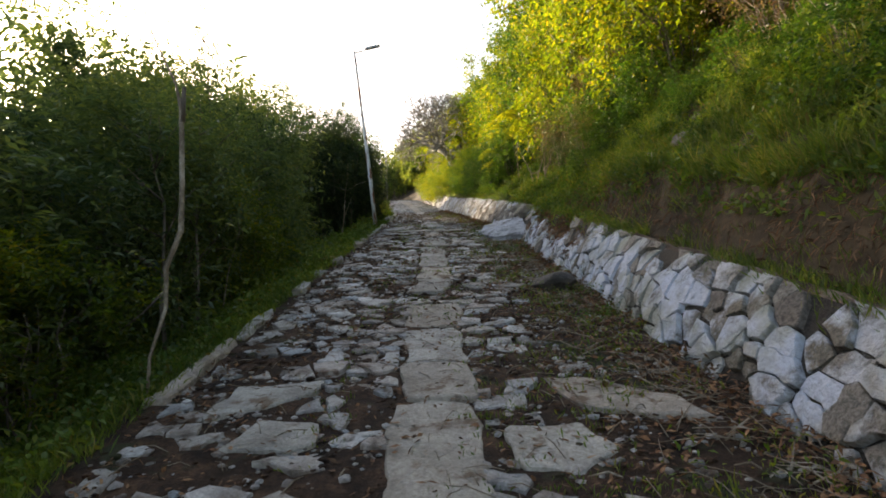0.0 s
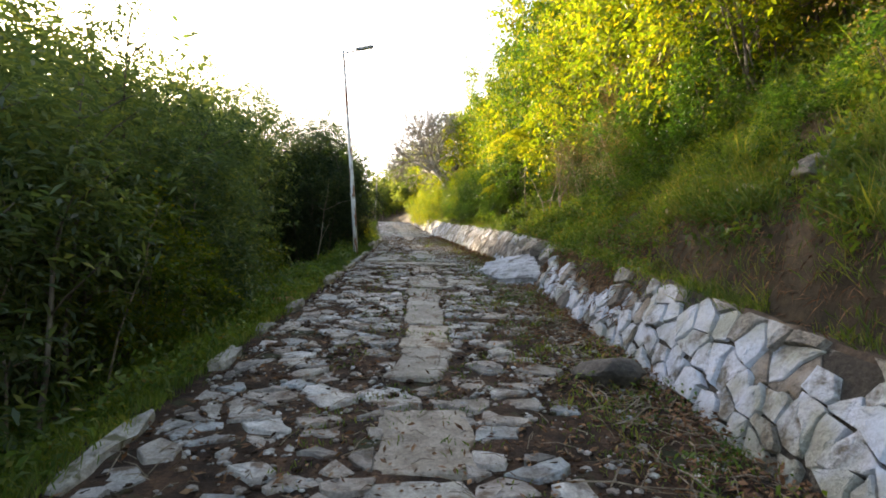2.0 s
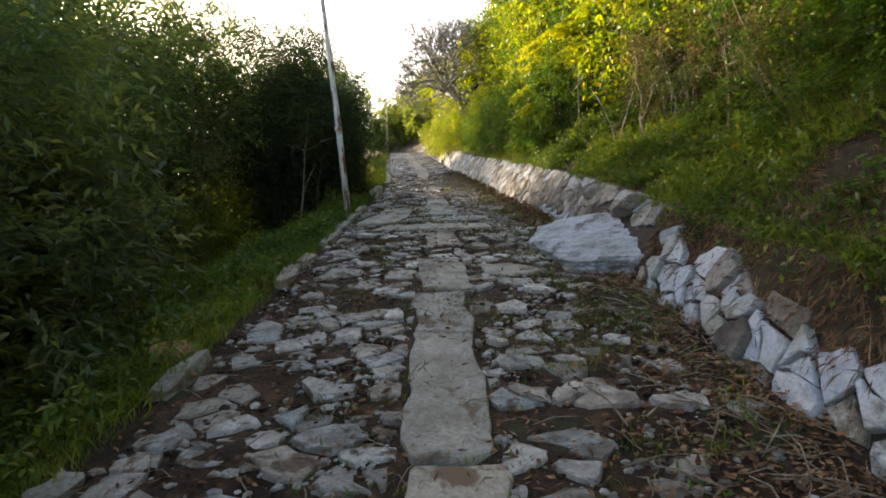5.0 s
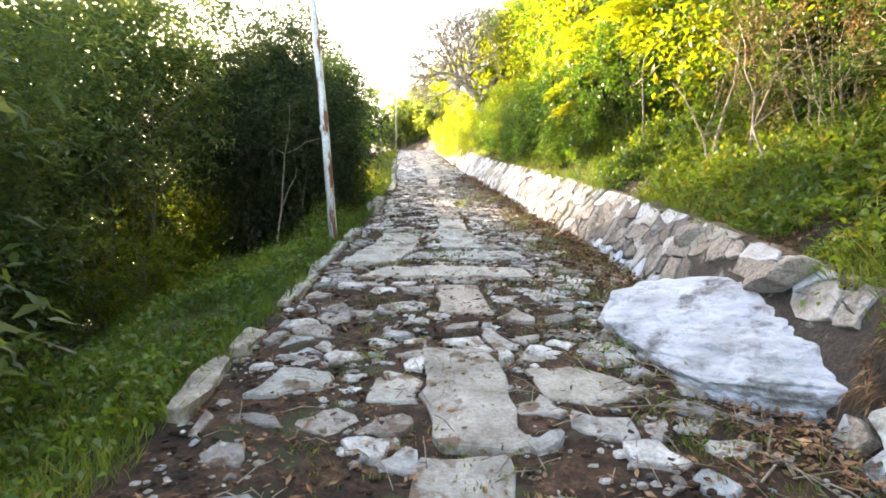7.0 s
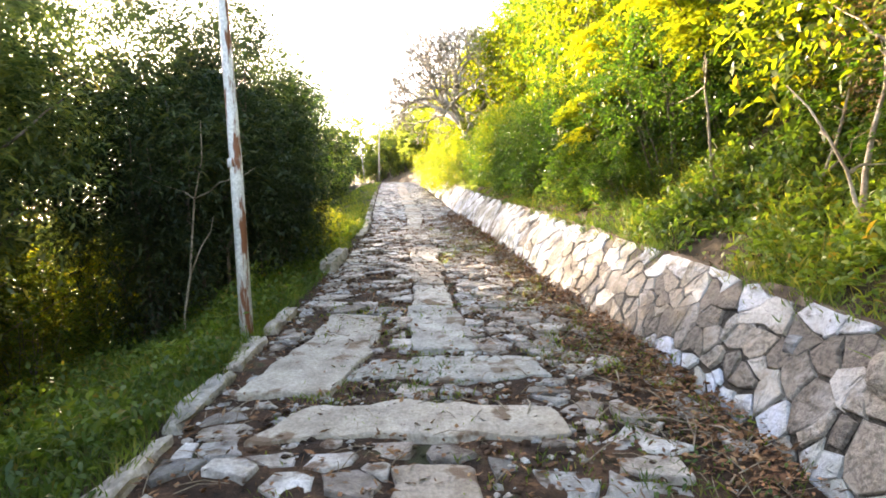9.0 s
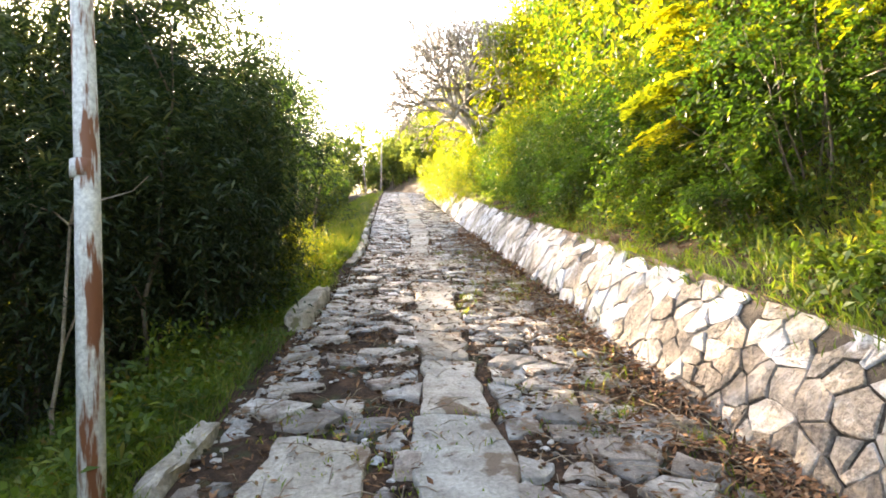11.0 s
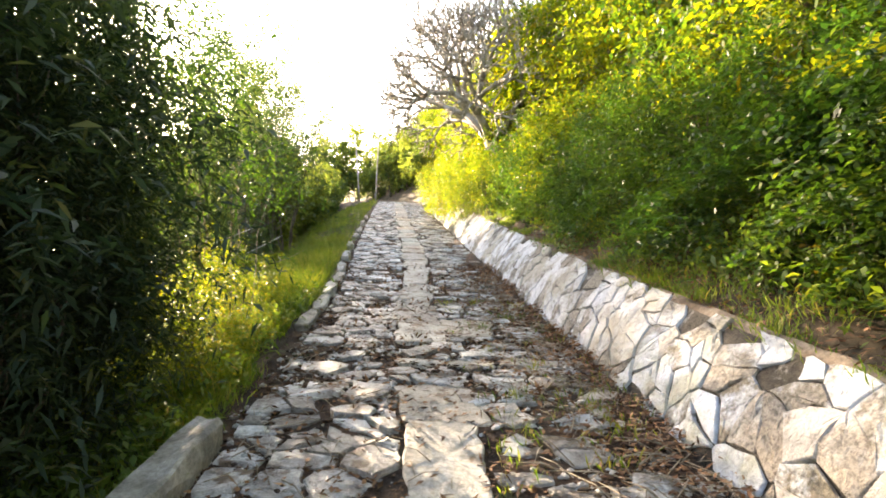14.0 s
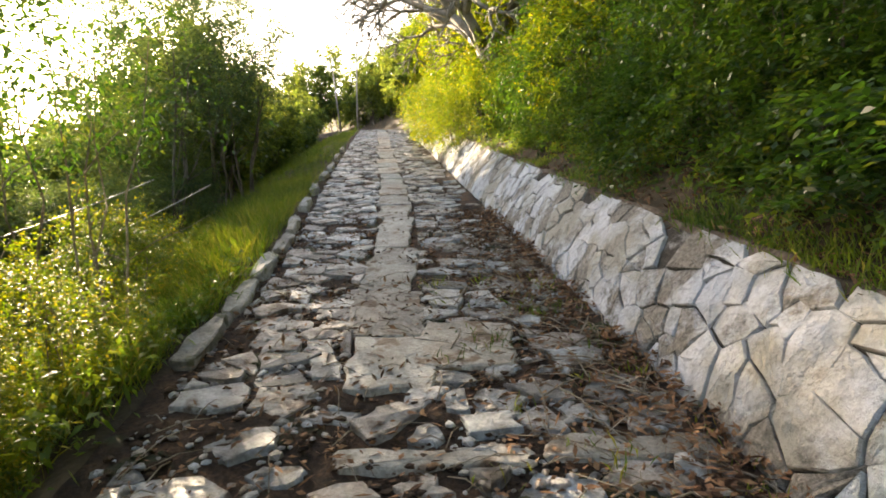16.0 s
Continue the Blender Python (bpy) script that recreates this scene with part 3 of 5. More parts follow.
dark = shrub_variants("shrub", 4, "dense dark green shrub with narrow drooping leaves", "shrubs below the path", (0.085, 0.021), LEAF_DARK, BARK, 11, clumps=90, sprays=14, leaves=10)
hedge = shrub_variants("shrub", 3, "deep green bushy shrub with fine narrow leaves", "shrubs below the path", (0.07, 0.014), LEAF_HEDGE, BARK, 151, clumps=150, sprays=15, leaves=11, spray_len=0.38)
dark_back = shrub_variants("shrub", 3, "tall dark green shrub farther down the slope", "shrubs below the path", (0.12, 0.032), LEAF_DARK, BARK, 17, clumps=105, sprays=11, leaves=9)
canopy = shrub_variants("tree", 2, "small dark green tree with a spreading canopy", "trees below the path", (0.08, 0.02), LEAF_DARK, BARK, 23, clumps=90, sprays=13, leaves=10, height=2.5, stem=(5, 2.7, 0.7, 0.03), category="tree")
lush = shrub_variants("shrub", 3, "dense fresh green shrub above the wall", "shrubs on the bank", (0.075, 0.034), LEAF_GREEN, BARK, 31, clumps=75, sprays=10, leaves=9)
gold = shrub_variants("shrub", 4, "leafy yellow-green shrub on the bank above the wall", "shrubs on the bank", (0.08, 0.036), LEAF_GOLD, BARK, 41, clumps=75, sprays=10, leaves=9)
sparse = shrub_variants("shrub", 2, "airy shrub with sunlit green leaves beside the open verge", "shrubs on the open verge", (0.055, 0.02), LEAF_GREEN, DRY_WOOD, 61, clumps=52, sprays=11, leaves=11, spray_len=0.5, height=2.55, stem=(6, 2.9, 0.8, 0.016))
far = shrub_variants("tree", 3, "broad green tree with a rounded leafy crown", "trees on the hillside", (0.19, 0.095), LEAF_FAR_HAZED, BARK, 71, clumps=70, sprays=8, leaves=7, height=1.9, stem=(3, 2.2, 0.6, 0.06), category="tree")
gold_far = shrub_variants("shrub", 3, "yellow-green shrub high on the bank", "shrubs on the bank", (0.13, 0.06), LEAF_GOLD, BARK, 121, clumps=60, sprays=8, leaves=8)
low = shrub_variants("shrub", 3, "low green shrub growing over the top of the wall", "low shrubs along the wall", (0.11, 0.055), LEAF_GREEN, BARK, 131, clumps=45, sprays=9, leaves=9, spray_len=0.5)
rust = shrub_variants("shrub", 1, "rusty brown half-dry shrub on the bank", "shrubs on the bank", (0.06, 0.025), LEAF_DRY, DRY_WOOD, 91, clumps=50, sprays=9, leaves=7, stem=(16, 2.2, 0.9, 0.014))


def plant_left():
    rng = random.Random(5)
    y = -2.5
    while y < 19.6:
        close = 1.9 if y < 15 else 1.25
        x = road_l(y) - rng.uniform(close, close + 0.4)
        s = rng.uniform(1.15, 1.4)
        if not 11.2 < y < 17.1:
            (hedge if y > 15 else dark).put(x, y, s, rng.uniform(1.0, 1.2))
        if not 13.2 < y < 19.7:
            dark_back.put(x - rng.uniform(1.3, 1.9), y + rng.uniform(-0.6, 0.6), s * rng.uniform(1.2, 1.4), rng.uniform(1.1, 1.3) if y > 9 else rng.uniform(0.82, 0.95))
        if y < 2:
            dark_back.put(x - rng.uniform(3.5, 4.5), y + rng.uniform(-1, 1), s * 1.45, rng.uniform(1.0, 1.15))
        y += rng.uniform(1.15, 1.6)
    for x, y, s, tall in ((-4.9, 12.2, 1.15, 0.9), (-6.8, 14.6, 1.3, 0.9), (-7.6, 17.0, 1.8, 1.25), (-5.2, 27.4, 0.8, 0.8), (-6.3, 28.8, 0.9, 0.8), (-5.1, 29.6, 0.7, 0.8), (-7.4, 27.2, 0.9, 0.8), (-5.6, 30.6, 0.9, 0.9)):
        dark.put(x, y, s, tall)
    for x, y, s in ((-9.5, 19.0, 1.5), (-8.6, 16.6, 1.4), (-7.8, 14.2, 1.3), (-8.2, 11.6, 1.35), (-7.2, 9.2, 1.3), (-10.6, 14.0, 1.6), (-10.8, 10.0, 1.6), (-10.6, 17.6, 1.6), (-6.2, 12.6, 1.2), (-7.0, 15.8, 1.4), (-9.3, 15.2, 1.6), (-9.0, 12.8, 1.5), (-12.6, 16.0, 1.8), (-12.8, 20.0, 1.8), (-12.5, 12.0, 1.8)):
        dark_back.put(x, y, s, 1.1)
    for x, y, s in ((-4.0, 18.9, 1.2), (-3.0, 19.9, 1.0), (-3.8, 20.0, 1.3), (-3.7, 19.7, 1.1)):
        hedge.put(x, y, s, 1.15)
    for x, y, s in ((-3.4, 19.3, 1.25), (-4.5, 19.9, 1.3), (-3.9, 18.3, 1.3), (-4.0, 20.5, 1.1), (-2.75, 19.5, 0.85), (-3.05, 20.2, 0.8)):
        hedge.put(x, y, s, 1.45)
    for x, y, s in ((-4.2, 10.8, 0.7), (-4.5, 12.0, 0.65), (-4.5, 13.2, 0.6), (-4.4, 14.4, 0.55), (-5.0, 11.0, 0.9)):
        dark.put(x, y, s, 0.9, sink=0.45 * s)
    for x, y, s in ((-5.4, 14.2, 1.45), (-6.3, 15.4, 1.75), (-7.6, 13.4, 1.5), (-6.7, 10.8, 1.85), (-4.7, 12.9, 1.0), (-7.3, 17.3, 1.85), (-5.6, 16.2, 1.45)):
        canopy.put(x, y, s, 1.0)
    for x, y, s, tall in ((-5.9, 18.9, 1.3, 1.5), (-6.9, 18.0, 1.35, 1.5), (-4.9, 16.4, 1.2, 1.25), (-6.0, 17.4, 1.3, 1.3), (-7.4, 16.8, 1.4, 1.3), (-5.4, 29.6, 1.3, 1.15), (-5.3, 31.4, 1.45, 1.15), (-6.6, 31.0, 1.1, 1.0), (-5.2, 33.4, 1.4, 1.1), (-6.6, 34.6, 1.4, 1.1)):
        canopy.put(x, y, s, tall)
    for x, y, s in ((-8.4, 18.4, 1.8), (-9.4, 17.0, 1.6)):
        dark.put(x, y, s, 1.15)
    dark_back.put(-7.5, 27.5, 1.2, 1.0)
    for x, y, s in ((-11.0, 26.0, 1.5), (-13.0, 25.0, 1.7), (-9.5, 25.5, 1.1), (-12.0, 28.5, 1.7), (-14.5, 22.5, 1.8), (-10.6, 24.4, 1.4), (-6.9, 24.2, 0.9)):
        dark_back.put(x, y, s, 1.1)
    for x, y, s in ((-5.6, 19.9, 0.8), (-6.6, 18.8, 0.8), (-4.7, 18.6, 0.6), (-5.3, 19.3, 0.95), (-6.3, 19.6, 0.9), (-5.0, 18.2, 0.75), (-4.6, 17.2, 0.6), (-5.9, 18.4, 0.8), (-3.9, 14.6, 0.5), (-3.0, 8.0, 0.7), (-3.0, 4.0, 0.6)):
        gold.put(x, y, s, 1.0, label="shrub with sunlit yellow leaves among darker shrubs below the path")
    for x, y, s in ((-3.2, 22.9, 0.4), (-2.9, 23.9, 0.4), (-3.6, 24.8, 0.5), (-2.75, 21.1, 0.35), (-2.35, 20.6, 0.3), (-2.5, 21.5, 0.4), (-2.35, 22.2, 0.32), (-2.7, 20.2, 0.35), (-2.2, 21.1, 0.25)):
        gold.put(x, y, s, 1.0, sink=0.3 * s, label="low sunlit yellow-green shrub on the open verge")
    for k, (x, y, s, tall) in enumerate(((-3.1, 21.9, 0.95, 1.1), (-2.95, 23.2, 0.95, 1.1), (-4.6, 22.6, 1.1, 1.1), (-3.4, 21.5, 1.0, 1.3), (-3.9, 22.8, 1.0, 1.3))):
        sparse.put(x, y, s, tall, k)
    for x, y, s in ((-7.5, 29.0, 0.7), (-9.5, 31.0, 0.8), (-11.0, 27.5, 0.8), (-12, 23, 1.0)):
        far.put(x, y, s, 0.9)
    for x, y, s in ((-7.4, 36.7, 1.4), (-8.9, 38.3, 1.4)):
        far.put(x, y, s, 1.3)
    y = 34.3
    while y < 64:
        tall = 1.1
        x = road_l(y) - rng.uniform(2.9, 3.5)
        far.put(x, y, rng.uniform(0.9, 1.05) if y < 40 else rng.uniform(0.8, 1.0), tall)
        far.put(x - rng.uniform(2.4, 3.2), y + rng.uniform(-0.4, 0.8), rng.uniform(1.1, 1.3), rng.uniform(1.1, 1.3))
        far.put(x - rng.uniform(5, 7), y + rng.uniform(-0.5, 1), rng.uniform(1.2, 1.4), rng.uniform(1.0, 1.2))
        y += rng.uniform(1.7, 2.3)


def plant_right():
    rng = random.Random(9)
    edge = lambda y: road_r(y) + WALL_RUN
    y = 9.2
    while y < 60:
        x = edge(y) + rng.uniform(1.0, 1.35) + (0.6 if y < 17.5 else 0.0)
        (gold_far if y > 32 else lush if rng.random() < 0.75 else gold).put(x, y, rng.uniform(0.6, 0.8), rng.uniform(0.9, 1.1))
        x = edge(y) + rng.uniform(2.3, 2.9)
        (gold_far if y >= 30 else lush if 17.5 < y < 24 and rng.random() < 0.6 else gold).put(x, y + rng.uniform(-0.4, 0.4), rng.uniform(1.15, 1.4), rng.uniform(1.15, 1.4))
        if y > 12 and rng.random() < 0.8:
            (gold if y < 30 else gold_far).put(x + rng.uniform(-0.3, 0.5), y + rng.uniform(0.6, 1.2), rng.uniform(1.0, 1.3), rng.uniform(1.1, 1.3))
        gold_far.put(x + rng.uniform(2.0, 3.2), y + rng.uniform(-0.8, 0.8), rng.uniform(1.5, 1.9) if y < 27 else rng.uniform(0.9, 1.2), rng.uniform(1.2, 1.5) if y < 27 else 1.0)
        y += rng.uniform(1.5, 2.0)
    y = 9.5
    while y < 34:
        s = rng.uniform(0.36, 0.52)
        low.put(edge(y) + rng.uniform(0.62, 0.85) + (0.75 if y < 17.5 else 0.3 if y > 19 else 0), y, s, rng.uniform(0.75, 1.0), sink=0.75 * s)
        s = rng.uniform(0.5, 0.7)
        low.put(edge(y) + rng.uniform(1.1, 1.5) + (0.8 if y < 17.5 else 0), y + 0.4, s, rng.uniform(0.8, 1.0), sink=0.7 * s)
        y += rng.uniform(0.65, 0.95)
    y = 1.0
    while y < 11.5:
        s = rng.uniform(0.28, 0.46)
        (low if rng.random() < 0.6 else lush).put(edge(y) + rng.uniform(1.0, 2.6), y, s, rng.uniform(0.7, 1.0), sink=0.6 * s)
        y += rng.uniform(0.3, 0.6)
    y = 18.0
    while y < 31:
        s = rng.uniform(0.4, 0.6)
        low.put(edge(y) + rng.uniform(0.6, 0.95), y, s, rng.uniform(0.7, 1.0), sink=0.7 * s)
        y += rng.uniform(0.6, 0.9)
    y = -2.0
    while y < 60:
        far.put(edge(y) + rng.uniform(7, 10), y, rng.uniform(1.4, 2.0) if y < 27 else rng.uniform(1.0, 1.3), rng.uniform(1.2, 1.5) if y < 27 else 1.0)
        y += rng.uniform(2.5, 3.6)
    for x, y, s in ((4.3, 5.0, 0.9), (4.6, 6.6, 0.9), (4.2, 3.5, 0.8), (5.3, 4.2, 1.1), (5.4, 5.8, 1.1), (5.2, 2.6, 1.0), (3.7, 12.6, 0.7), (4.1, 13.8, 0.8), (3.4, 11.6, 0.55), (4.4, 12.0, 0.9), (3.25, 13.6, 0.6), (3.3, 14.5, 0.55), (3.6, 15.4, 0.6)):
        rust.put(x, y, s)
    for x, y, s in ((6.6, 4.6, 1.5), (6.2, 6.8, 1.4), (5.2, 8.6, 1.2), (7.2, 2.6, 1.5), (4.3, 9.0, 0.9)):
        gold.put(x, y, s, 1.2)
    for x, y, s in ((0.9, 30.8, 0.62), (0.3, 32.2, 0.6), (0.1, 34.0, 0.7), (-0.2, 36.0, 0.75), (-0.4, 38.0, 0.7), (1.9, 30.2, 0.6)):
        gold.put(x, y, s, 1.0)
    for y in (54.5, 57.0, 59.5, 62.5, 66.0):
        x = road_r(y) + 1.0
        while x < 9:
            far.put(x, y + rng.uniform(-0.8, 0.8), rng.uniform(0.9, 1.2), rng.uniform(0.9, 1.2))
            x += rng.uniform(1.6, 2.3)
    for x in np.arange(-30, 14, 2.4):
        far.put(float(x), 71 + rng.uniform(-3, 5), rng.uniform(1.6, 2.1) if x < -8 else rng.uniform(1.0, 1.3) if x < 0 else rng.uniform(0.7, 1.0), 1.25)


plant_left()
plant_right()


# ---- thin young trees above the hedge ----
def sapling(x, y, height, reach, seed, leafy=18):
    ob = holder("young_tree", (x, y, ground_at(x, y) - 0.05), "thin young tree with sparse small leaves above the shrubs", "tree", "young trees below the path")
    rng = random.Random(seed)
    line = bent_line((0, 0, -0.2), (reach[0], reach[1], height), 8, 0.06, rng)
    pieces = [tube(line, [0.026 * (1 - 0.1 * i) for i in range(9)], 6)]
    for i in range(3, 8):
        for _ in range(2):
            a = rng.uniform(0, 6.28)
            pieces.append(tube(bent_line(line[i], line[i] + Vector((math.cos(a) * 0.5, math.sin(a) * 0.5, 0.4)), 3, 0.04, rng), [0.01, 0.008, 0.006, 0.003], 4))
    part("trunk", mesh_from("trunk", *joined(pieces), BARK, True), ob)
    q = crown_leaves(seed, leafy, 8, 10, (0.5, 0.5, height * 0.30), (0.06, 0.024), 0.36, 0.2, 0.05)
    part("crown", quads_mesh("crown", q + np.array([reach[0] * 0.7, reach[1] * 0.7, height * 0.74]), LEAF_DARK), ob)


for k, (x, y, h, reach) in enumerate(((-2.9, 6.4, 2.9, (0.2, 0.1)), (-3.2, 7.2, 3.3, (-0.1, 0.2)), (-3.3, 8.1, 4.6, (0.2, -0.2)), (-3.9, 8.6, 4.9, (-0.2, 0.1)), (-3.0, 9.0, 3.0, (0.1, 0.2)), (-2.7, 5.4, 2.7, (-0.2, 0.3)))):
    sapling(x, y, h, reach, 300 + k, 26 if h > 4 else 15)


# ---- feathery shrub that leans over the wall ----
def feathery_shrub(x, y, arcs, seed):
    """Arching stems that carry drooping fronds of paired leaflets."""
    foot = Vector((x, y, ground_at(x, y)))
    ob = holder("feathery_shrub", foot, "sunlit yellow-green shrub with arching stems and feathery fronds", "shrub", "feathery shrubs on the bank")
    rng, r = random.Random(seed), np.random.default_rng(seed)
    leaves = []
    for tip in arcs:
        end = Vector(tip) - foot
        line = []
        for i in range(11):
            t = i / 10
            p = Vector((end.x * t ** 1.5, end.y * t ** 1.5, end.z * (1 - (1 - t) ** 2.1) + 0.25 * math.sin(t * math.pi)))
            line.append(p + Vector((rng.uniform(-1, 1), rng.uniform(-1, 1), 0)) * 0.025)
        part("stem", mesh_from("stem", *tube(line, [0.017 * (1 - 0.085 * i) for i in range(11)], 5), BARK, True), ob)
        for i in range(3, 11):
            for _ in range(3):
                a = rng.uniform(0, 6.28)
                way = unit(np.array([[math.cos(a) - 0.3, math.sin(a), rng.uniform(-0.1, 0.5)]]))[0]
                length, n = rng.uniform(0.28, 0.46), 14
                t = (np.arange(n * 2) // 2 + 1.0) / n
                base = np.array(line[i]) + way * (t * length)[:, None]
                base[:, 2] -= 0.5 * t ** 2 * length
                side = unit(np.cross(np.tile(way, (n * 2, 1)), np.array([0, 0, 1.0]) + r.normal(size=(n * 2, 3)) * 0.15))
                sign = np.where(np.arange(n * 2) % 2, 1.0, -1.0)[:, None]
                along = unit(way * 0.35 + side * sign + r.normal(size=(n * 2, 3)) * 0.12)
                across = unit(np.cross(along, np.array([0, 0, 1.0]) + r.normal(size=(n * 2, 3)) * 0.25))
                leaves.append(leaf_quads(base, along, across, np.full(n * 2, 0.1) * (1.15 - 0.5 * t), np.full(n * 2, 0.032), 0.15))
    part("crown", quads_mesh("crown", np.concatenate(leaves), LEAF_FEATHER), ob)


feathery_shrub(3.0, 19.3, ((2.15, 19.0, 8.0), (2.3, 18.5, 8.3), (2.05, 18.6, 7.35), (2.7, 18.3, 7.6), (2.5, 19.6, 8.5), (2.2, 19.9, 7.7)), 401)
feathery_shrub(3.2, 17.4, ((2.5, 17.0, 7.9), (2.7, 16.7, 7.4), (2.6, 17.7, 8.2), (3.2, 16.6, 8.2)), 402)
feathery_shrub(2.6, 18.9, ((1.78, 18.95, 7.25), (1.95, 18.8, 6.9)), 403)


# ---- bare, many-forked tree on the bank ----
def bare_tree(place):
    rng = random.Random(21)
    ob = holder("tree", place, "bare grey tree with a dense crown of blunt forked branches", "tree")

    def grow(pieces, p, d, length, r, depth):
        q = p + d * length
        mid = p.lerp(q, 0.5) + Vector((rng.uniform(-1, 1), rng.uniform(-1, 1), rng.uniform(-0.3, 0.3))) * length * 0.08
        pieces.append(tube([p, mid, q], [r, r * 0.9, r * 0.8], 7 if depth > 5 else 5))
        if depth == 0:
            return
        fork(pieces, q, d, length, r, depth)

    def fork(pieces, q, d, length, r, depth):
        n = 3 if rng.random() < 0.5 else 2
        turn = rng.uniform(0, 2 * math.pi)
        side = d.orthogonal().normalized()
        for i in range(n):
            w = turn + 2 * math.pi * i / n + rng.uniform(-0.4, 0.4)
            s = Matrix.Rotation(w, 3, d) @ side
            e = (d + s * rng.uniform(0.5, 0.9) + Vector((0, 0, 0.06))).normalized()
            grow(pieces, q, e, length * rng.uniform(0.72, 0.88), r * 0.73, depth - 1)

    trunk = tube([(0.4, 0, -1.0), (0.1, 0, 0.1), (-0.12, -0.05, 0.6), (-0.3, -0.1, 1.0)], [0.28, 0.23, 0.21, 0.2], 9)
    part("trunk", mesh_from("trunk", *trunk, PALE_BARK, True), ob)
    top = Vector((-0.3, -0.1, 0.95))
    for a in range(5):
        w = a * 2 * math.pi / 5 + 0.5
        pieces = []
        grow(pieces, top, Vector((math.cos(w) * 0.95, math.sin(w) * 0.95, 0.62 + 0.7 * (a == 2))).normalized(), 1.06, 0.13, 7)
        part("limb", mesh_from("limb", *joined(pieces), PALE_BARK, True), ob)
    return ob


bare_tree((1.45, 32.6, max(ground_at(1.45, 32.6), 10.5)))


# ---- lamp post and poles ----
def street_lamp(place, height):
    ob = holder("street_lamp", place, "tall thin street lamp with peeling white paint and rust", "street lamp")
    line = [Vector((0, 0, -0.3)), Vector((0.012, 0, height * 0.3)), Vector((-0.01, 0, height * 0.62)), Vector((-0.03, 0, height))]
    v, f = tube(line, [0.057, 0.054, 0.042, 0.032], 14)
    part("pole", mesh_from("pole", v, f, POLE_PAINT, True), ob, "peeling white and rust-red steel pole")
    v, f = tube([(0.057, 0, 1.55), (0.058, 0, 1.63)], [0.062, 0.062], 14)
    v = [Vector((p.x - 0.057, p.y, p.z)) for p in v]
    part("collar", mesh_from("collar", v, f, POLE_PAINT, True), ob)
    v, f = tube([(-0.03, 0, height - 0.06), (0.16, 0, height - 0.03), (0.34, 0, height + 0.0)], [0.02, 0.02, 0.018], 8)
    part("arm", mesh_from("arm", v, f, LAMP_METAL, True), ob)
    bm = bmesh.new()
    bmesh.ops.create_cube(bm, size=1.0)
    for q in bm.verts:
        wide = 0.13 if q.co.x > 0 else 0.09
        q.co = Vector((0.30 + (q.co.x + 0.5) * 0.46, q.co.y * wide, height + 0.03 + q.co.z * (0.05 if q.co.x > 0 else 0.075) + (q.co.x + 0.5) * 0.05))
    bmesh.ops.bevel(bm, geom=bm.edges[:], offset=0.012, segments=2, affect="EDGES")
    me = bpy.data.meshes.new("lamp_head")
    bm.to_mesh(me)
    bm.free()
    me.materials.append(LAMP_METAL)
    head = part("lamp_head", me, ob, "flat grey lamp head")
    bm = bmesh.new()
    bmesh.ops.create_cube(bm, size=1.0)
    for q in bm.verts:
        q.co = Vector((0.42 + (q.co.x + 0.5) * 0.30, q.co.y * 0.085, height + 0.012 + q.co.z * 0.02 + (q.co.x + 0.5) * 0.035))
    me = bpy.data.meshes.new("lamp_cover")
    bm.to_mesh(me)
    bm.free()
    me.materials.append(LAMP_GLASS)
    part("lamp_cover", me, head, "cloudy plastic lamp cover")
    return ob


street_lamp((-1.83, 15.85, ground_at(-1.83, 15.85) - 0.02), 5.5)


def plain_pole(place, height, lean, label):
    ob = holder("pole", place, label, "pole", "poles by the upper path")
    v, f = tube([(0, 0, -0.3), (lean * 0.5, 0, height * 0.5), (lean, 0, height)], [0.055, 0.05, 0.04], 10)
    part("post", mesh_from("post", v, f, PALE_BARK, True), ob)
    v, f = tube([(lean - 0.35, 0, height - 0.25), (lean + 0.35, 0, height - 0.22)], [0.03, 0.03], 6)
    part("crossarm", mesh_from("crossarm", v, f, PALE_BARK, True), ob)
    return ob


plain_pole((-4.75, 53.2, ground_at(-4.75, 53.2)), 5.2, 0.55, "pale leaning utility pole beside the upper path")
plain_pole((-6.2, 56.0, ground_at(-6.2, 56.0)), 5.0, -0.1, "pale upright utility pole beside the upper path")


# ---- grass ----
def grass_patch(name, label, spots, mat, rng, height, per):
    """Grass tufts at the given spots (x, y), as one object of loose blades."""
    base, size = [], []
    for x, y, k in spots:
        z = ground_at(x, y)
        for _ in range(per):
            base.append((x + rng.gauss(0, 0.05), y + rng.gauss(0, 0.05), z - 0.01))
            size.append(k * height * rng.uniform(0.5, 1.25))
    n = len(base)
    r = np.random.default_rng(n)
    base, size = np.array(base), np.array(size)
    up = unit(r.normal(size=(n, 3)) * np.array([0.42, 0.42, 0.1]) + np.array([0, 0, 1.0]))
    bend = r.normal(size=(n, 3)) * np.array([0.5, 0.5, 0.0])
    across = unit(np.cross(up, r.normal(size=(n, 3))))
    w = (0.004 + 0.005 * r.random(n))[:, None]
    mid = base + up * (size * 0.55)[:, None] + bend * (size * 0.08)[:, None]
    tip = base + up * (size * 0.95)[:, None] + bend * (size * 0.4)[:, None]
    q = np.stack([base, mid + across * w * 0.6, tip, mid - across * w * 0.6], axis=1)
    ob = new(name, quads_mesh(name, q, mat))
    return tagged(ob, label, "grass", kind="stuff")


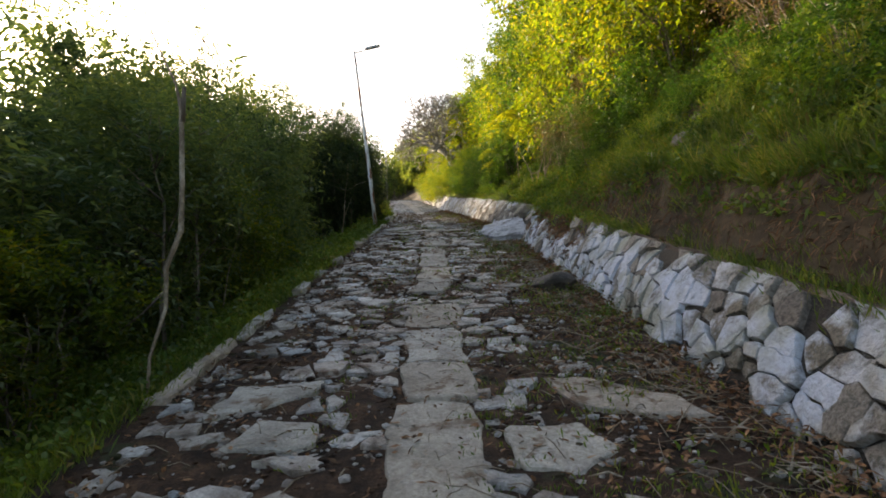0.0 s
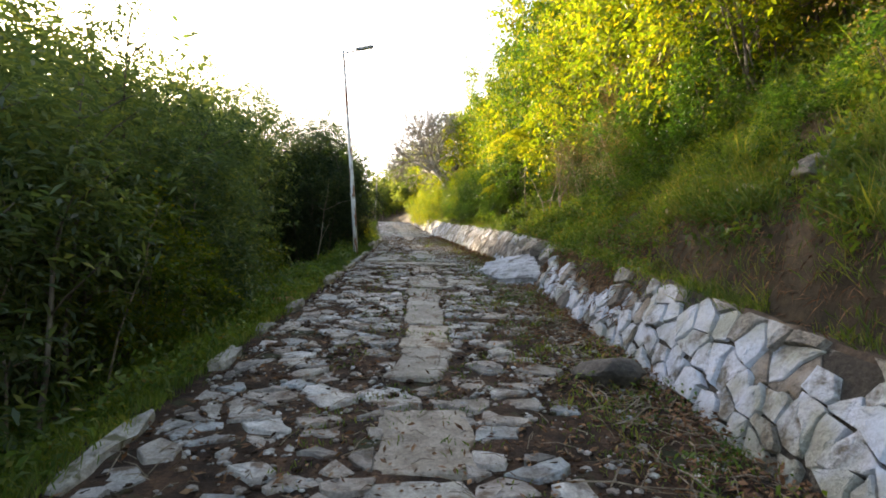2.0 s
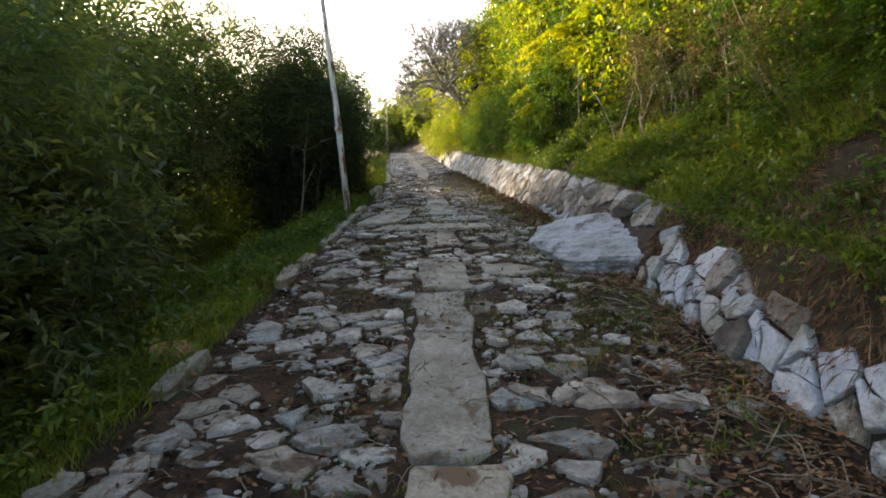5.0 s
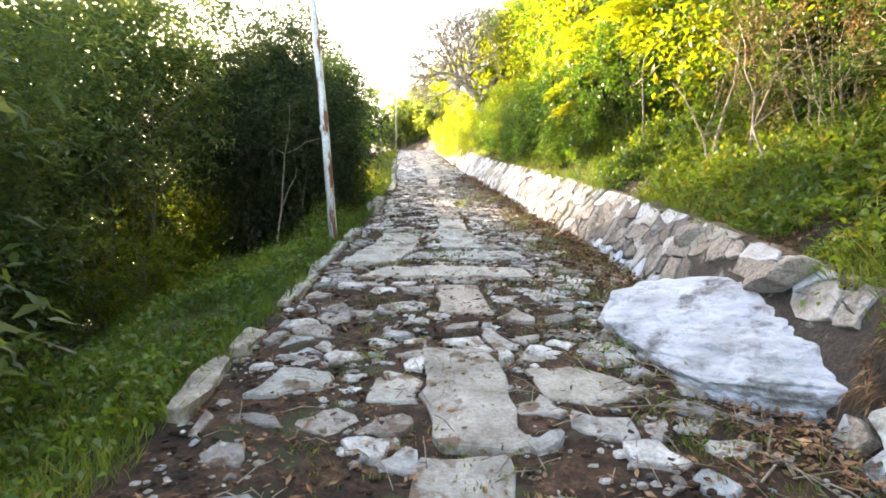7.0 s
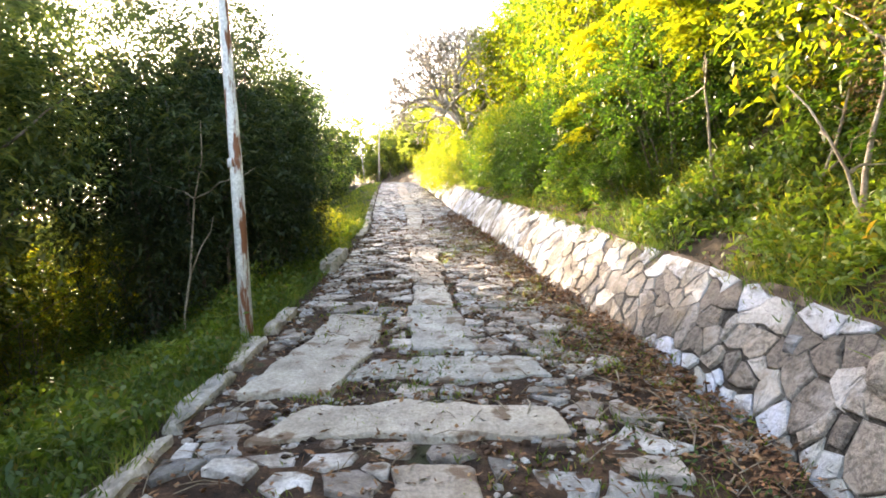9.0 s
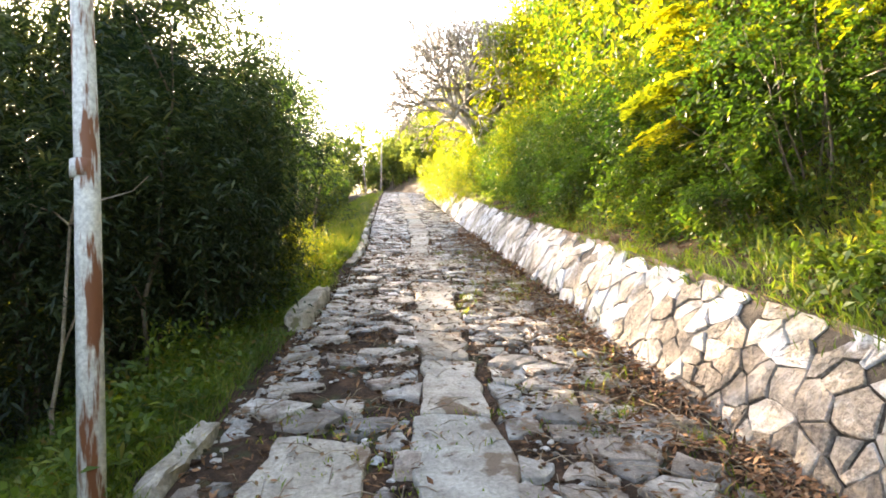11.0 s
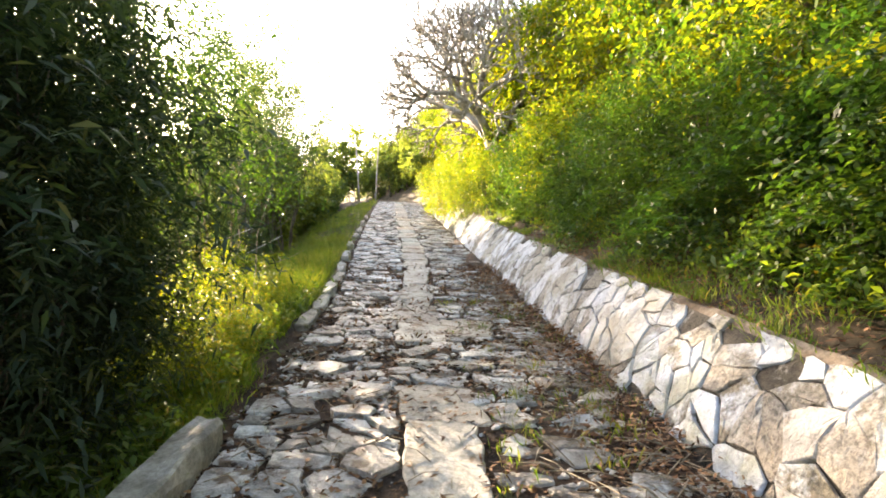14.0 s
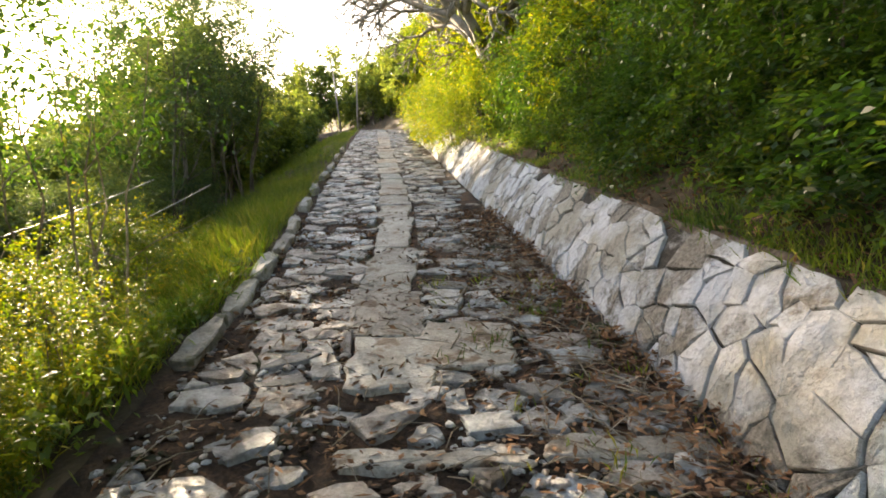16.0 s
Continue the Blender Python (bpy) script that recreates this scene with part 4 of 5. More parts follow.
def spread(rng, count, y0, y1, edge, d0, d1, side, power=1.0, patchy=0.0):
    out = []
    while len(out) < count:
        y = rng.uniform(y0, y1)
        d = d0 + (d1 - d0) * rng.random() ** power
        x = edge(y) + side * d
        if wave(x, y, 0.8, 20) < patchy - 0.35 * rng.random():
            continue
        out.append((x, y, 0.7 + 0.6 * rng.random()))
    return out


def weed_patch(name, label, spots, rng, size, mound=0.0):
    """Low leafy weeds: tufts of small broad leaves, piled into mounds where they grow thickest, as one object."""
    per = 11
    n = len(spots) * per
    r = np.random.default_rng(n)
    root = np.array([(x, y, ground_at(x, y)) for x, y, k in spots])
    tall = np.array([0.13 * k + mound * max(0.0, wave(x, y, 0.55, 71)) * k for x, y, k in spots])
    root, tall = np.repeat(root, per, axis=0), np.repeat(tall, per)
    base = root + r.normal(size=(n, 3)) * np.array([0.06, 0.06, 0]) + np.array([0, 0, 1]) * (r.random(n) ** 0.7 * tall)[:, None]
    along = unit(r.normal(size=(n, 3)) + np.array([0, 0, 0.5]))
    across = unit(np.cross(along, r.normal(size=(n, 3)) * 0.4 + np.array([0, 0, 1.0])))
    q = leaf_quads(base, along, across, size * r.uniform(0.6, 1.5, n), size * r.uniform(0.3, 0.6, n), 0.25)
    return tagged(new(name, quads_mesh(name, q, WEED)), label, "weeds", kind="stuff")


def build_grass():
    rng = random.Random(31)
    bank = lambda y: road_r(y) + WALL_RUN
    grass_patch("verge_grass", "fresh green grass on the verge below the path", spread(rng, 9000, -1, 21, road_l, 0.08, 2.2, -1, 1.2, -0.3), GRASS, rng, 0.13, 12)
    grass_patch("sunlit_grass", "tall yellowing grass on the open verge", spread(rng, 4200, 20.5, 31, road_l, 0.22, 3.2, -1, 1.1, -0.1), GRASS_DRY, rng, 0.26, 12)
    grass_patch("upper_verge_grass", "green grass on the upper verge", spread(rng, 2600, 28, 50, road_l, 0.05, 4.0, -1, 1.0, -0.3), GRASS, rng, 0.25, 8)
    grass_patch("bank_grass", "patchy green grass on the bank above the wall", spread(rng, 3400, 0, 17.5, bank, 0.3, 2.8, 1, 1.0, -0.2) + spread(rng, 2800, 17.5, 30, bank, 0.5, 2.8, 1, 1.0, -0.1), GRASS, rng, 0.16, 12)
    grass_patch("bank_straw", "pale dry straw among the green plants on the bank", spread(rng, 1500, 5, 18, bank, 0.1, 2.2, 1, 1.0, 0.05), GRASS_DRY, rng, 0.24, 9)
    grass_patch("upper_bank_grass", "yellowing grass high on the bank", spread(rng, 3000, 0, 14, bank, 1.6, 4.2, 1, 1.0, -0.1), GRASS_DRY, rng, 0.28, 11)
    grass_patch("far_bank_grass", "pale sunlit grass on the far bank", spread(rng, 1800, 30, 50, bank, 0.1, 2.5, 1, 1.0, -0.3), GRASS_DRY, rng, 0.35, 8)
    grass_patch("path_grass", "thin tufts of dry grass growing in the joints of the path", spread(rng, 420, 1, 24, road_r, 0.02, 1.1, -1, 1.6, 0.05), GRASS_DRY, rng, 0.10, 9)
    grass_patch("joint_grass", "short green grass and moss growing in the soil of the path", spread(rng, 1500, 0, 17, road_r, 0.05, 2.6, -1, 1.0, 0.12), GRASS, rng, 0.05, 9)
    grass_patch("edge_grass", "grass hanging over the top of the wall", spread(rng, 1300, 0, 18.5, bank, -0.04, 0.25, 1, 1.0, 0.05) + spread(rng, 750, 18.5, 30, bank, 0.0, 0.4, 1, 1.0, 0.1), GRASS, rng, 0.13, 9)
    weed_patch("verge_weeds", "low leafy weeds on the verge", spread(rng, 8000, -1, 24, road_l, 0.12, 2.8, -1, 1.0, -0.1), rng, 0.065, 0.45)
    grass_patch("lower_bank_grass", "rough grass hanging over the cut bank", spread(rng, 2400, -1, 11, bank, 0.9, 3.6, 1, 1.0, 0.0), GRASS, rng, 0.2, 11)
    weed_patch("cut_weeds", "weeds and creepers spreading over the broken part of the wall", spread(rng, 350, 8, 12.3, bank, -0.1, 0.9, 1, 1.0, 0.05), rng, 0.06, 0.3)
    weed_patch("path_weeds", "small weeds growing in the soil at the foot of the wall", spread(rng, 170, 0.5, 16, road_r, 0.0, 0.9, -1, 1.3, 0.15), rng, 0.04)
    grass_patch("lip_grass", "long tufts of dry grass leaning over the cut bank", spread(rng, 1500, 0, 10, bank, 0.42, 1.5, 1, 1.5, 0.05), GRASS_DRY, rng, 0.34, 11)
    weed_patch("bank_weeds", "low leafy weeds covering the bank", spread(rng, 10500, 0, 32, bank, 0.3, 3.4, 1, 1.0, -0.1) + spread(rng, 2400, 12, 17, bank, 0.15, 2.2, 1, 1.0, -0.15), rng, 0.072, 0.55)


build_grass()


# ---- litter on the path ----
def build_litter():
    rng = random.Random(51)
    r = np.random.default_rng(51)
    pts = []
    while len(pts) < 36000:
        y = rng.uniform(-2, 27)
        xl, xr = road_l(y), road_r(y)
        x = xr + 0.1 - abs(rng.gauss(0, 0.55 if y < 9 else 0.4)) if rng.random() < 0.5 else rng.uniform(xl, xr)
        if x < xl or wave(x, y, 0.5, 40) < -0.25 + 0.3 * rng.random() - 0.2:
            continue
        pts.append((x, y, road_at(x, y) + 0.012 + 0.02 * rng.random() + 0.05 * max(0, (x - xr + 0.45) / 0.45) ** 2))
    for _ in range(5000):
        y = rng.uniform(17.5, 25)
        x = rng.uniform(road_l(y), road_r(y))
        if wave(x, y, 0.45, 47) > 0.1:
            pts.append((x, y, road_at(x, y) + 0.008 + 0.015 * rng.random()))
    for _ in range(1300):
        y = rng.gauss(15.4, 0.8)
        x = road_r(y) - abs(rng.gauss(0, 0.3)) + 0.12
        pts.append((x, y, road_at(x, y) + 0.03 + 0.07 * rng.random()))
    base = np.array(pts)
    n = len(base)
    along = unit(r.normal(size=(n, 3)) * np.array([1, 1, 0.3]))
    across = unit(np.cross(along, r.normal(size=(n, 3)) * 0.5 + np.array([0, 0, 1.0])))
    q = leaf_quads(base, along, across, r.uniform(0.025, 0.085, n), r.uniform(0.008, 0.03, n), 0.05)
    tagged(new("leaf_litter", quads_mesh("leaf_litter", q, LITTER)), "dry brown leaves and straw lying over the path", "leaf litter", kind="stuff")
    pts = []
    while len(pts) < 9000:
        y = rng.uniform(0, 30)
        x = road_r(y) + WALL_RUN + 0.02 + 2.4 * rng.random() ** 2.0
        if wave(x, y, 0.7, 44) > -0.3:
            pts.append((x, y, ground_at(x, y) + 0.01 + 0.03 * rng.random()))
    for _ in range(9000):
        y = rng.uniform(7.5, 13) if rng.random() < 0.55 else rng.uniform(18, 26)
        x = road_r(y) + WALL_RUN + rng.uniform(0.0, 1.3)
        pts.append((x, y, ground_at(x, y) + 0.01 + 0.05 * rng.random()))
    base = np.array(pts)
    n = len(base)
    along = unit(r.normal(size=(n, 3)) * np.array([1, 1, 0.4]))
    across = unit(np.cross(along, r.normal(size=(n, 3)) * 0.5 + np.array([0, 0, 1.0])))
    q = leaf_quads(base, along, across, r.uniform(0.03, 0.12, n), r.uniform(0.006, 0.022, n), 0.05)
    tagged(new("bank_litter", quads_mesh("bank_litter", q, LITTER)), "dead leaves and straw on the earth bank", "leaf litter", kind="stuff")
    pts = []
    while len(pts) < 6500:
        y = rng.uniform(-1, 11.5)
        x = road_r(y) + WALL_RUN + (rng.uniform(0.0, 0.6) if y > 8 else rng.uniform(0.25, 0.75))
        if wave(x, y, 0.6, 48) > -0.25:
            pts.append((x, y, ground_at(x, y) + 0.01))
    base = np.array(pts)
    n = len(base)
    face = []
    for _ in range(2600):
        s, v = rng.uniform(7.8, 11.4), rng.uniform(0.3, WALL_FACE + 0.05)
        if wave(s, v, 0.3, 52) > -0.3:
            face.append(wall_place(s, v, 0.0))
    base = np.concatenate([base, np.array(face)])
    n = len(base)
    along = unit(r.normal(size=(n, 3)) * 0.55 + np.array([-0.7, 0, -0.6]))
    across = unit(np.cross(along, r.normal(size=(n, 3))))
    q = leaf_quads(base, along, across, r.uniform(0.04, 0.17, n), r.uniform(0.004, 0.013, n), 0.2)
    tagged(new("hanging_roots", quads_mesh("hanging_roots", q, LITTER)), "dry roots and dead grass hanging from the cut bank", "roots", kind="stuff")
    pieces = []
    for _ in range(1300):
        y = rng.uniform(-1, 26)
        xr = road_r(y)
        x = xr - abs(rng.gauss(0, 0.4)) + 0.08
        a, l = rng.uniform(0, math.pi), rng.uniform(0.08, 0.5)
        x2, y2 = x + math.cos(a) * l, y + math.sin(a) * l
        x2 = min(x2, road_r(y2) + 0.05)
        p = [(x, y, road_at(x, y) + 0.03), ((x + x2) / 2 + 0.02, (y + y2) / 2, road_at((x + x2) / 2, (y + y2) / 2) + 0.05), (x2, y2, road_at(x2, y2) + 0.03)]
        t = rng.uniform(0.002, 0.006)
        pieces.append(tube(p, [t, t, t * 0.6], 4))
    v, f = joined(pieces)
    tagged(new("dry_twigs", mesh_from("dry_twigs", v, f, DRY_WOOD, True)), "thin dry twigs scattered at the foot of the wall", "twigs", kind="stuff")


build_litter()


# ---- dead stem beside the path ----
def dead_stem():
    x, y = -2.15, 3.9
    foot = Vector((x, y, ground_at(x, y)))
    ob = holder("dead_sapling", foot, "thin crooked dead sapling with a broken top", "sapling")
    line = [(0, 0, -0.2), (0.06, 0, 0.3), (0.19, 0, 0.62), (0.21, 0, 0.9), (0.33, 0, 1.15), (0.36, 0, 1.5), (0.39, 0, 2.05), (0.36, 0, 2.25), (0.27, 0, 2.5), (0.17, 0, 2.8), (0.14, 0, 3.3)]
    v, f = tube(line, [0.011, 0.012, 0.014, 0.018, 0.02, 0.018, 0.018, 0.008, 0.007, 0.006, 0.004], 7)
    part("stem", mesh_from("stem", v, f, DRY_WOOD, True), ob)
    part("broken_branch", mesh_from("broken_branch", *tube([(0.39, 0, 1.95), (0.42, 0, 2.22)], [0.021, 0.015], 6), BARK, True), ob, "dark broken end")
    part("twig", mesh_from("twig", *tube([(0.2, 0, 0.75), (-0.02, 0.1, 0.62), (-0.25, 0.15, 0.5)], [0.008, 0.006, 0.003], 4), BARK, True), ob)


dead_stem()


# ---- kerb stones ----
KERBS = [(-2.2, -1.2), (0.2, 1.0), (3.75, 5.1), (5.15, 6.1), (7.0, 7.5), (8.2, 8.6), (9.25, 9.9), (11.45, 12.2), (12.3, 12.7), (13.3, 14.2), (14.25, 15.1), (15.15, 15.9), (16.0, 16.7), (18.65, 19.95), (22.3, 23.1), (23.15, 23.9), (24.0, 24.8), (24.9, 25.6), (25.7, 26.6), (27.2, 28.0), (28.6, 29.5), (30.5, 31.3), (32.0, 33.0), (34.2, 35.2), (36.6, 37.5)]


def build_kerbs():
    rng = random.Random(61)
    for y0, y1 in KERBS:
        length, yc = y1 - y0 - 0.03, (y0 + y1) / 2
        bm = bmesh.new()
        bmesh.ops.create_cube(bm, size=1.0)
        bmesh.ops.subdivide_edges(bm, edges=bm.edges[:], cuts=5, use_grid_fill=True)
        for v in bm.verts:
            end = 1 - 0.18 * (abs(v.co.y) * 2) ** 4
            p = Vector((v.co.x * (0.2 if 19 < yc < 20 else 0.135) * end, v.co.y * length, v.co.z * 0.32))
            q = Vector((p.x * 7, p.y * 4 + yc * 7, p.z * 7))
            p += Vector((noise.noise(q), 0.8 * noise.noise(q + Vector((7, 0, 0))), noise.noise(q + Vector((0, 9, 0))))) * 0.035
            p += Vector((noise.noise(q * 3), 0, noise.noise(q * 3 + Vector((4, 4, 4))))) * 0.012
            v.co = p
        bmesh.ops.bevel(bm, geom=[e for e in bm.edges if len(e.link_faces) == 2 and e.calc_face_angle(0) > 1.0], offset=0.012, segments=1, affect="EDGES")
        me = bpy.data.meshes.new("kerb_stone")
        bm.to_mesh(me)
        bm.free()
        me.materials.append(KERB)
        x = road_l(yc) - 0.03
        ob = tagged(new("kerb_stone", me), "weathered grey kerb stone along the open edge of the path", "kerb stone", "kerb stones along the path")
        slope = math.atan2(road_z(yc + 0.3) - road_z(yc - 0.3), 0.6)
        turn = math.atan2(-(road_l(yc + 0.3) - road_l(yc - 0.3)), 0.6)
        ob.matrix_basis = pose(x, yc, road_at(x, yc) - (0.0 if 19 < yc < 20 else 0.11 if yc < 20 else 0.08) + rng.uniform(-0.02, 0.03), math.degrees(slope), rng.uniform(-7, 7), math.degrees(turn) + rng.uniform(-2.5, 2.5))


build_kerbs()


# ---- loose rocks ----
def loose_rock(x, y, size, mat, seed, label, lift=0.3, road=False):
    ob = tagged(new("rock", rock_mesh("rock", size, mat, seed)), label, "rock")
    ob.location = (x, y, (road_at(x, y) if road else ground_at(x, y)) + size[2] * lift)
    ob.rotation_euler = (radians(10), radians(5), radians(seed * 37 % 180))


loose_rock(1.28, 6.9, (0.34, 0.26, 0.16), DARK_ROCK, 3, "low brown rock half buried beside the wall", 0.3, True)
loose_rock(-2.05, 9.95, (0.24, 0.16, 0.09), ORANGE_ROCK, 5, "orange-brown block of stone on the grassy verge", 0.5)
loose_rock(1.72, 9.7, (0.19, 0.24, 0.22), DARK_ROCK, 8, "dark bare rock at the foot of the wall", 0.3, True)
loose_rock(2.9, 7.2, (0.16, 0.14, 0.1), KERB, 9, "pale stone lying on the grassy bank")
loose_rock(2.02, 12.35, (0.26, 0.42, 0.16), CREAM, 14, "broad flat stone on top of the wall behind the boulder", 0.1)
loose_rock(1.95, 13.6, (0.17, 0.2, 0.15), CREAM, 15, "rounded pale stone on top of the wall", 0.4)
loose_rock(1.86, 14.25, (0.1, 0.12, 0.11), LIME_ROCK, 16, "small limewashed stone on top of the wall", 0.4)
loose_rock(1.95, 11.1, (0.13, 0.2, 0.19), LIME_ROCK, 18, "limewashed stone fallen from the wall", 0.2)
loose_rock(3.05, 6.5, (0.2, 0.16, 0.12), STAINED, 19, "tan stone lying on the grassy bank", 0.5)
loose_rock(2.2, 22.9, (0.14, 0.12, 0.2), STAINED, 20, "brown stone standing in the weeds above the wall", 0.3)
loose_rock(0.85, 13.35, (0.035, 0.1, 0.03), LIME_ROCK, 21, "small long white stone on the path", 0.8, True)
loose_rock(2.1, 31.5, (0.4, 0.35, 0.45), LIME_ROCK, 12, "pale boulder beneath the bare tree", 0.8)


GAPS = [(6.22, 6.83), (20.9, 21.5), (21.5, 22.0), (12.45, 13.15)]  # stretches of the middle row with small stones in place of a slab


def has_slab(y):
    return not 13.95 < y < 15.5 and not any(a < y < b for a, b in GAPS)


# ---- rubble between the stones ----
def build_rubble():
    rng = random.Random(71)
    r = np.random.default_rng(71)
    shapes = []
    for k in range(6):
        bm = bmesh.new()
        bmesh.ops.create_icosphere(bm, subdivisions=1, radius=1.0)
        for v in bm.verts:
            v.co *= rng.uniform(0.65, 1.15)
        bm.verts.index_update()
        shapes.append((np.array([v.co[:] for v in bm.verts]), [tuple(v.index for v in f.verts) for f in bm.faces]))
        bm.free()
    verts, faces = [], []
    o = 0
    for _ in range(13000):
        y = rng.uniform(-1.5, 26)
        xl, xr = road_l(y), road_r(y)
        x = rng.uniform(xl, xr)
        if abs(x - slab_x(y)) < 0.25 or wave(x, y, 0.7, 60) < -0.15:
            continue
        size = 0.012 + 0.03 * rng.random() ** 2.5
        v, f = shapes[rng.randrange(6)]
        a = rng.uniform(0, 6.28)
        rot = np.array([[math.cos(a), -math.sin(a), 0], [math.sin(a), math.cos(a), 0], [0, 0, 0.6]])
        p = (v * size * np.array([1.3, 1, 1])) @ rot.T + np.array([x, y, road_at(x, y) + size * 0.1])
        verts += p.tolist()
        faces += [tuple(i + o for i in g) for g in f]
        o += len(v)
    ob = new("rubble", mesh_from("rubble", verts, faces, STONE_JOINED))
    tagged(ob, "small broken stones lying in the soil between the paving", "rubble", kind="stuff")


build_rubble()


# ---- clods and straw in the soil of the path ----
def build_clods():
    rng = random.Random(75)
    bm = bmesh.new()
    bmesh.ops.create_icosphere(bm, subdivisions=1, radius=1.0)
    bm.verts.index_update()
    ball = np.array([v.co[:] for v in bm.verts])
    sides = [tuple(v.index for v in f.verts) for f in bm.faces]
    bm.free()
    r = np.random.default_rng(75)
    verts, faces, o = [], [], 0
    while o < 7000 * len(ball):
        y = rng.uniform(0.5, 24)
        x = rng.uniform(road_l(y), road_r(y) + 0.05)
        if abs(x - slab_x(y)) < 0.24 and has_slab(y) or wave(x, y, 0.4, 62) < -0.1:
            continue
        size = 0.008 + 0.026 * rng.random() ** 2
        p = ball * r.uniform(0.6, 1.2, (len(ball), 1)) * size * np.array([1.2, 1.0, 0.6]) + np.array([x, y, road_at(x, y) + size * 0.2])
        verts += p.tolist()
        faces += [tuple(i + o for i in f) for f in sides]
        o += len(ball)
    tagged(new("soil_clods", mesh_from("soil_clods", verts, faces, SOIL)), "crumbly brown clods of soil between the paving stones", "soil", kind="stuff")
    pieces = []
    for _ in range(1500):
        y = rng.uniform(0.5, 24)
        x = rng.uniform(road_l(y) + 0.1, road_r(y))
        a, l = rng.uniform(0, math.pi), rng.uniform(0.05, 0.26)
        x2, y2 = x + math.cos(a) * l, y + math.sin(a) * l
        z = 0.03
        pieces.append(tube([(x, y, road_at(x, y) + z), ((x + x2) / 2, (y + y2) / 2 + 0.02, road_at((x + x2) / 2, (y + y2) / 2) + z + 0.015), (x2, y2, road_at(x2, y2) + z)], [0.003, 0.003, 0.002], 4))
    tagged(new("straw", mesh_from("straw", *joined(pieces), DRY_WOOD, True)), "thin dry stalks strewn over the path", "straw", kind="stuff")




# ---- dry stems on the bank and fallen wire ----
def dry_stem(x, y, height, lean, radius, seed, forks=3):
    rng = random.Random(seed)
    ob = holder("dead_branch", (x, y, ground_at(x, y) - 0.03), "thin pale dead branch standing in the undergrowth", "branch", "dead branches on the bank")
    top = Vector((lean[0], lean[1], height))
    line = bent_line((0, 0, -0.1), top, 6, 0.05, rng)
    part("stem", mesh_from("stem", *tube(line, [radius * (1 - 0.12 * i) for i in range(7)], 6), DRY_WOOD, True), ob)
    for _ in range(forks):
        i = rng.randint(2, 5)
        to = line[i] + Vector((rng.uniform(-1, 1), rng.uniform(-1, 1), rng.uniform(-0.2, 0.8))) * height * 0.4
        part("twig", mesh_from("twig", *tube(bent_line(line[i], to, 4, 0.04, rng), [radius * 0.5 * (1 - 0.18 * k) for k in range(5)], 5), DRY_WOOD, True), ob)


for k, (x, y, h, lean, rad) in enumerate(((2.5, 16.2, 1.5, (0.15, 0.1), 0.022), (2.6, 14.7, 1.8, (0.7, 0.2), 0.028), (2.75, 14.3, 1.5, (0.6, -0.2), 0.022), (2.6, 15.1, 1.4, (0.7, 0.3), 0.02), (2.8, 13.9, 1.7, (0.2, 0.5), 0.018), (2.7, 14.5, 1.2, (-0.3, 0.3), 0.018), (2.1, 23.3, 0.75, (0.35, -0.2), 0.016), (2.3, 24.0, 0.6, (-0.4, 0.3), 0.014), (2.6, 18.5, 1.0, (-0.5, 0.2), 0.014), (3.4, 11.6, 1.5, (-0.3, 0.2), 0.017), (3.2, 12.4, 1.3, (0.2, 0.1), 0.014), (-2.7, 12.6, 0.6, (-0.9, -0.7), 0.016), (-2.75, 11.3, 0.5, (0.5, 1.1), 0.014), (-3.1, 17.4, 2.4, (0.5, -0.4), 0.018), (-2.9, 6.2, 2.1, (-0.4, 0.3), 0.013), (-3.0, 7.4, 1.8, (0.4, 0.2), 0.012))):
    dry_stem(x, y, h, lean, rad, 200 + k)


def fence_wire(a, b, sag, label):
    a, b = Vector(a), Vector(b)
    pts = [a.lerp(b, t / 14) - Vector((0, 0, sag * 4 * (t / 14) * (1 - t / 14))) for t in range(15)]
    pieces = [tube(pts, [0.006] * 15, 5)]
    for p, q in zip(pts[1:-1], pts[2:]):
        m = p.lerp(q, 0.4)
        pieces.append(tube([m + Vector((-0.012, 0, 0.014)), m + Vector((0.012, 0, -0.014))], [0.0035, 0.0035], 4))
    ob = tagged(new("wire", mesh_from("wire", *joined(pieces), WIRE, True)), label, "fence wire", "fence wires by the verge")


fence_wire((-4.3, 21.4, 6.35), (-3.1, 26.2, ground_at(-3.1, 26.2) + 0.75), 0.12, "sagging rusty barbed wire along the verge")
fence_wire((-4.4, 21.6, 6.75), (-3.2, 25.0, ground_at(-3.2, 25.0) + 1.1), 0.10, "slack barbed wire hanging among the shrubs")


# ---- the stones of the wall and of the path ----
def stones_of(parent, name, polys, place, mat, mat_far, near, rest_name, rng, deep, proud, bevel, rough, tilt, label_rest):
    rest = []
    count = 0
    for poly in polys:
        poly = counter_clockwise(poly)
        v, f, o = stone_geometry(poly, place, deep, proud(rng, middle_of(poly)), rng, bevel, rough, tilt)
        if near(middle_of(poly)) and count < 300:
            count += 1
            chosen = mat(middle_of(poly)) if callable(mat) else mat
            ob = part(name, smooth_tops(mesh_from(name, v, f, chosen), len(poly)), parent)
            ob.location = o
        else:
            rest.append(([p + o for p in v], f))
    if rest:
        v, f = joined(rest)
        ob = part(rest_name, mesh_from(rest_name, v, f, mat_far), parent, label_rest)
        tagged(ob, kind="stuff")


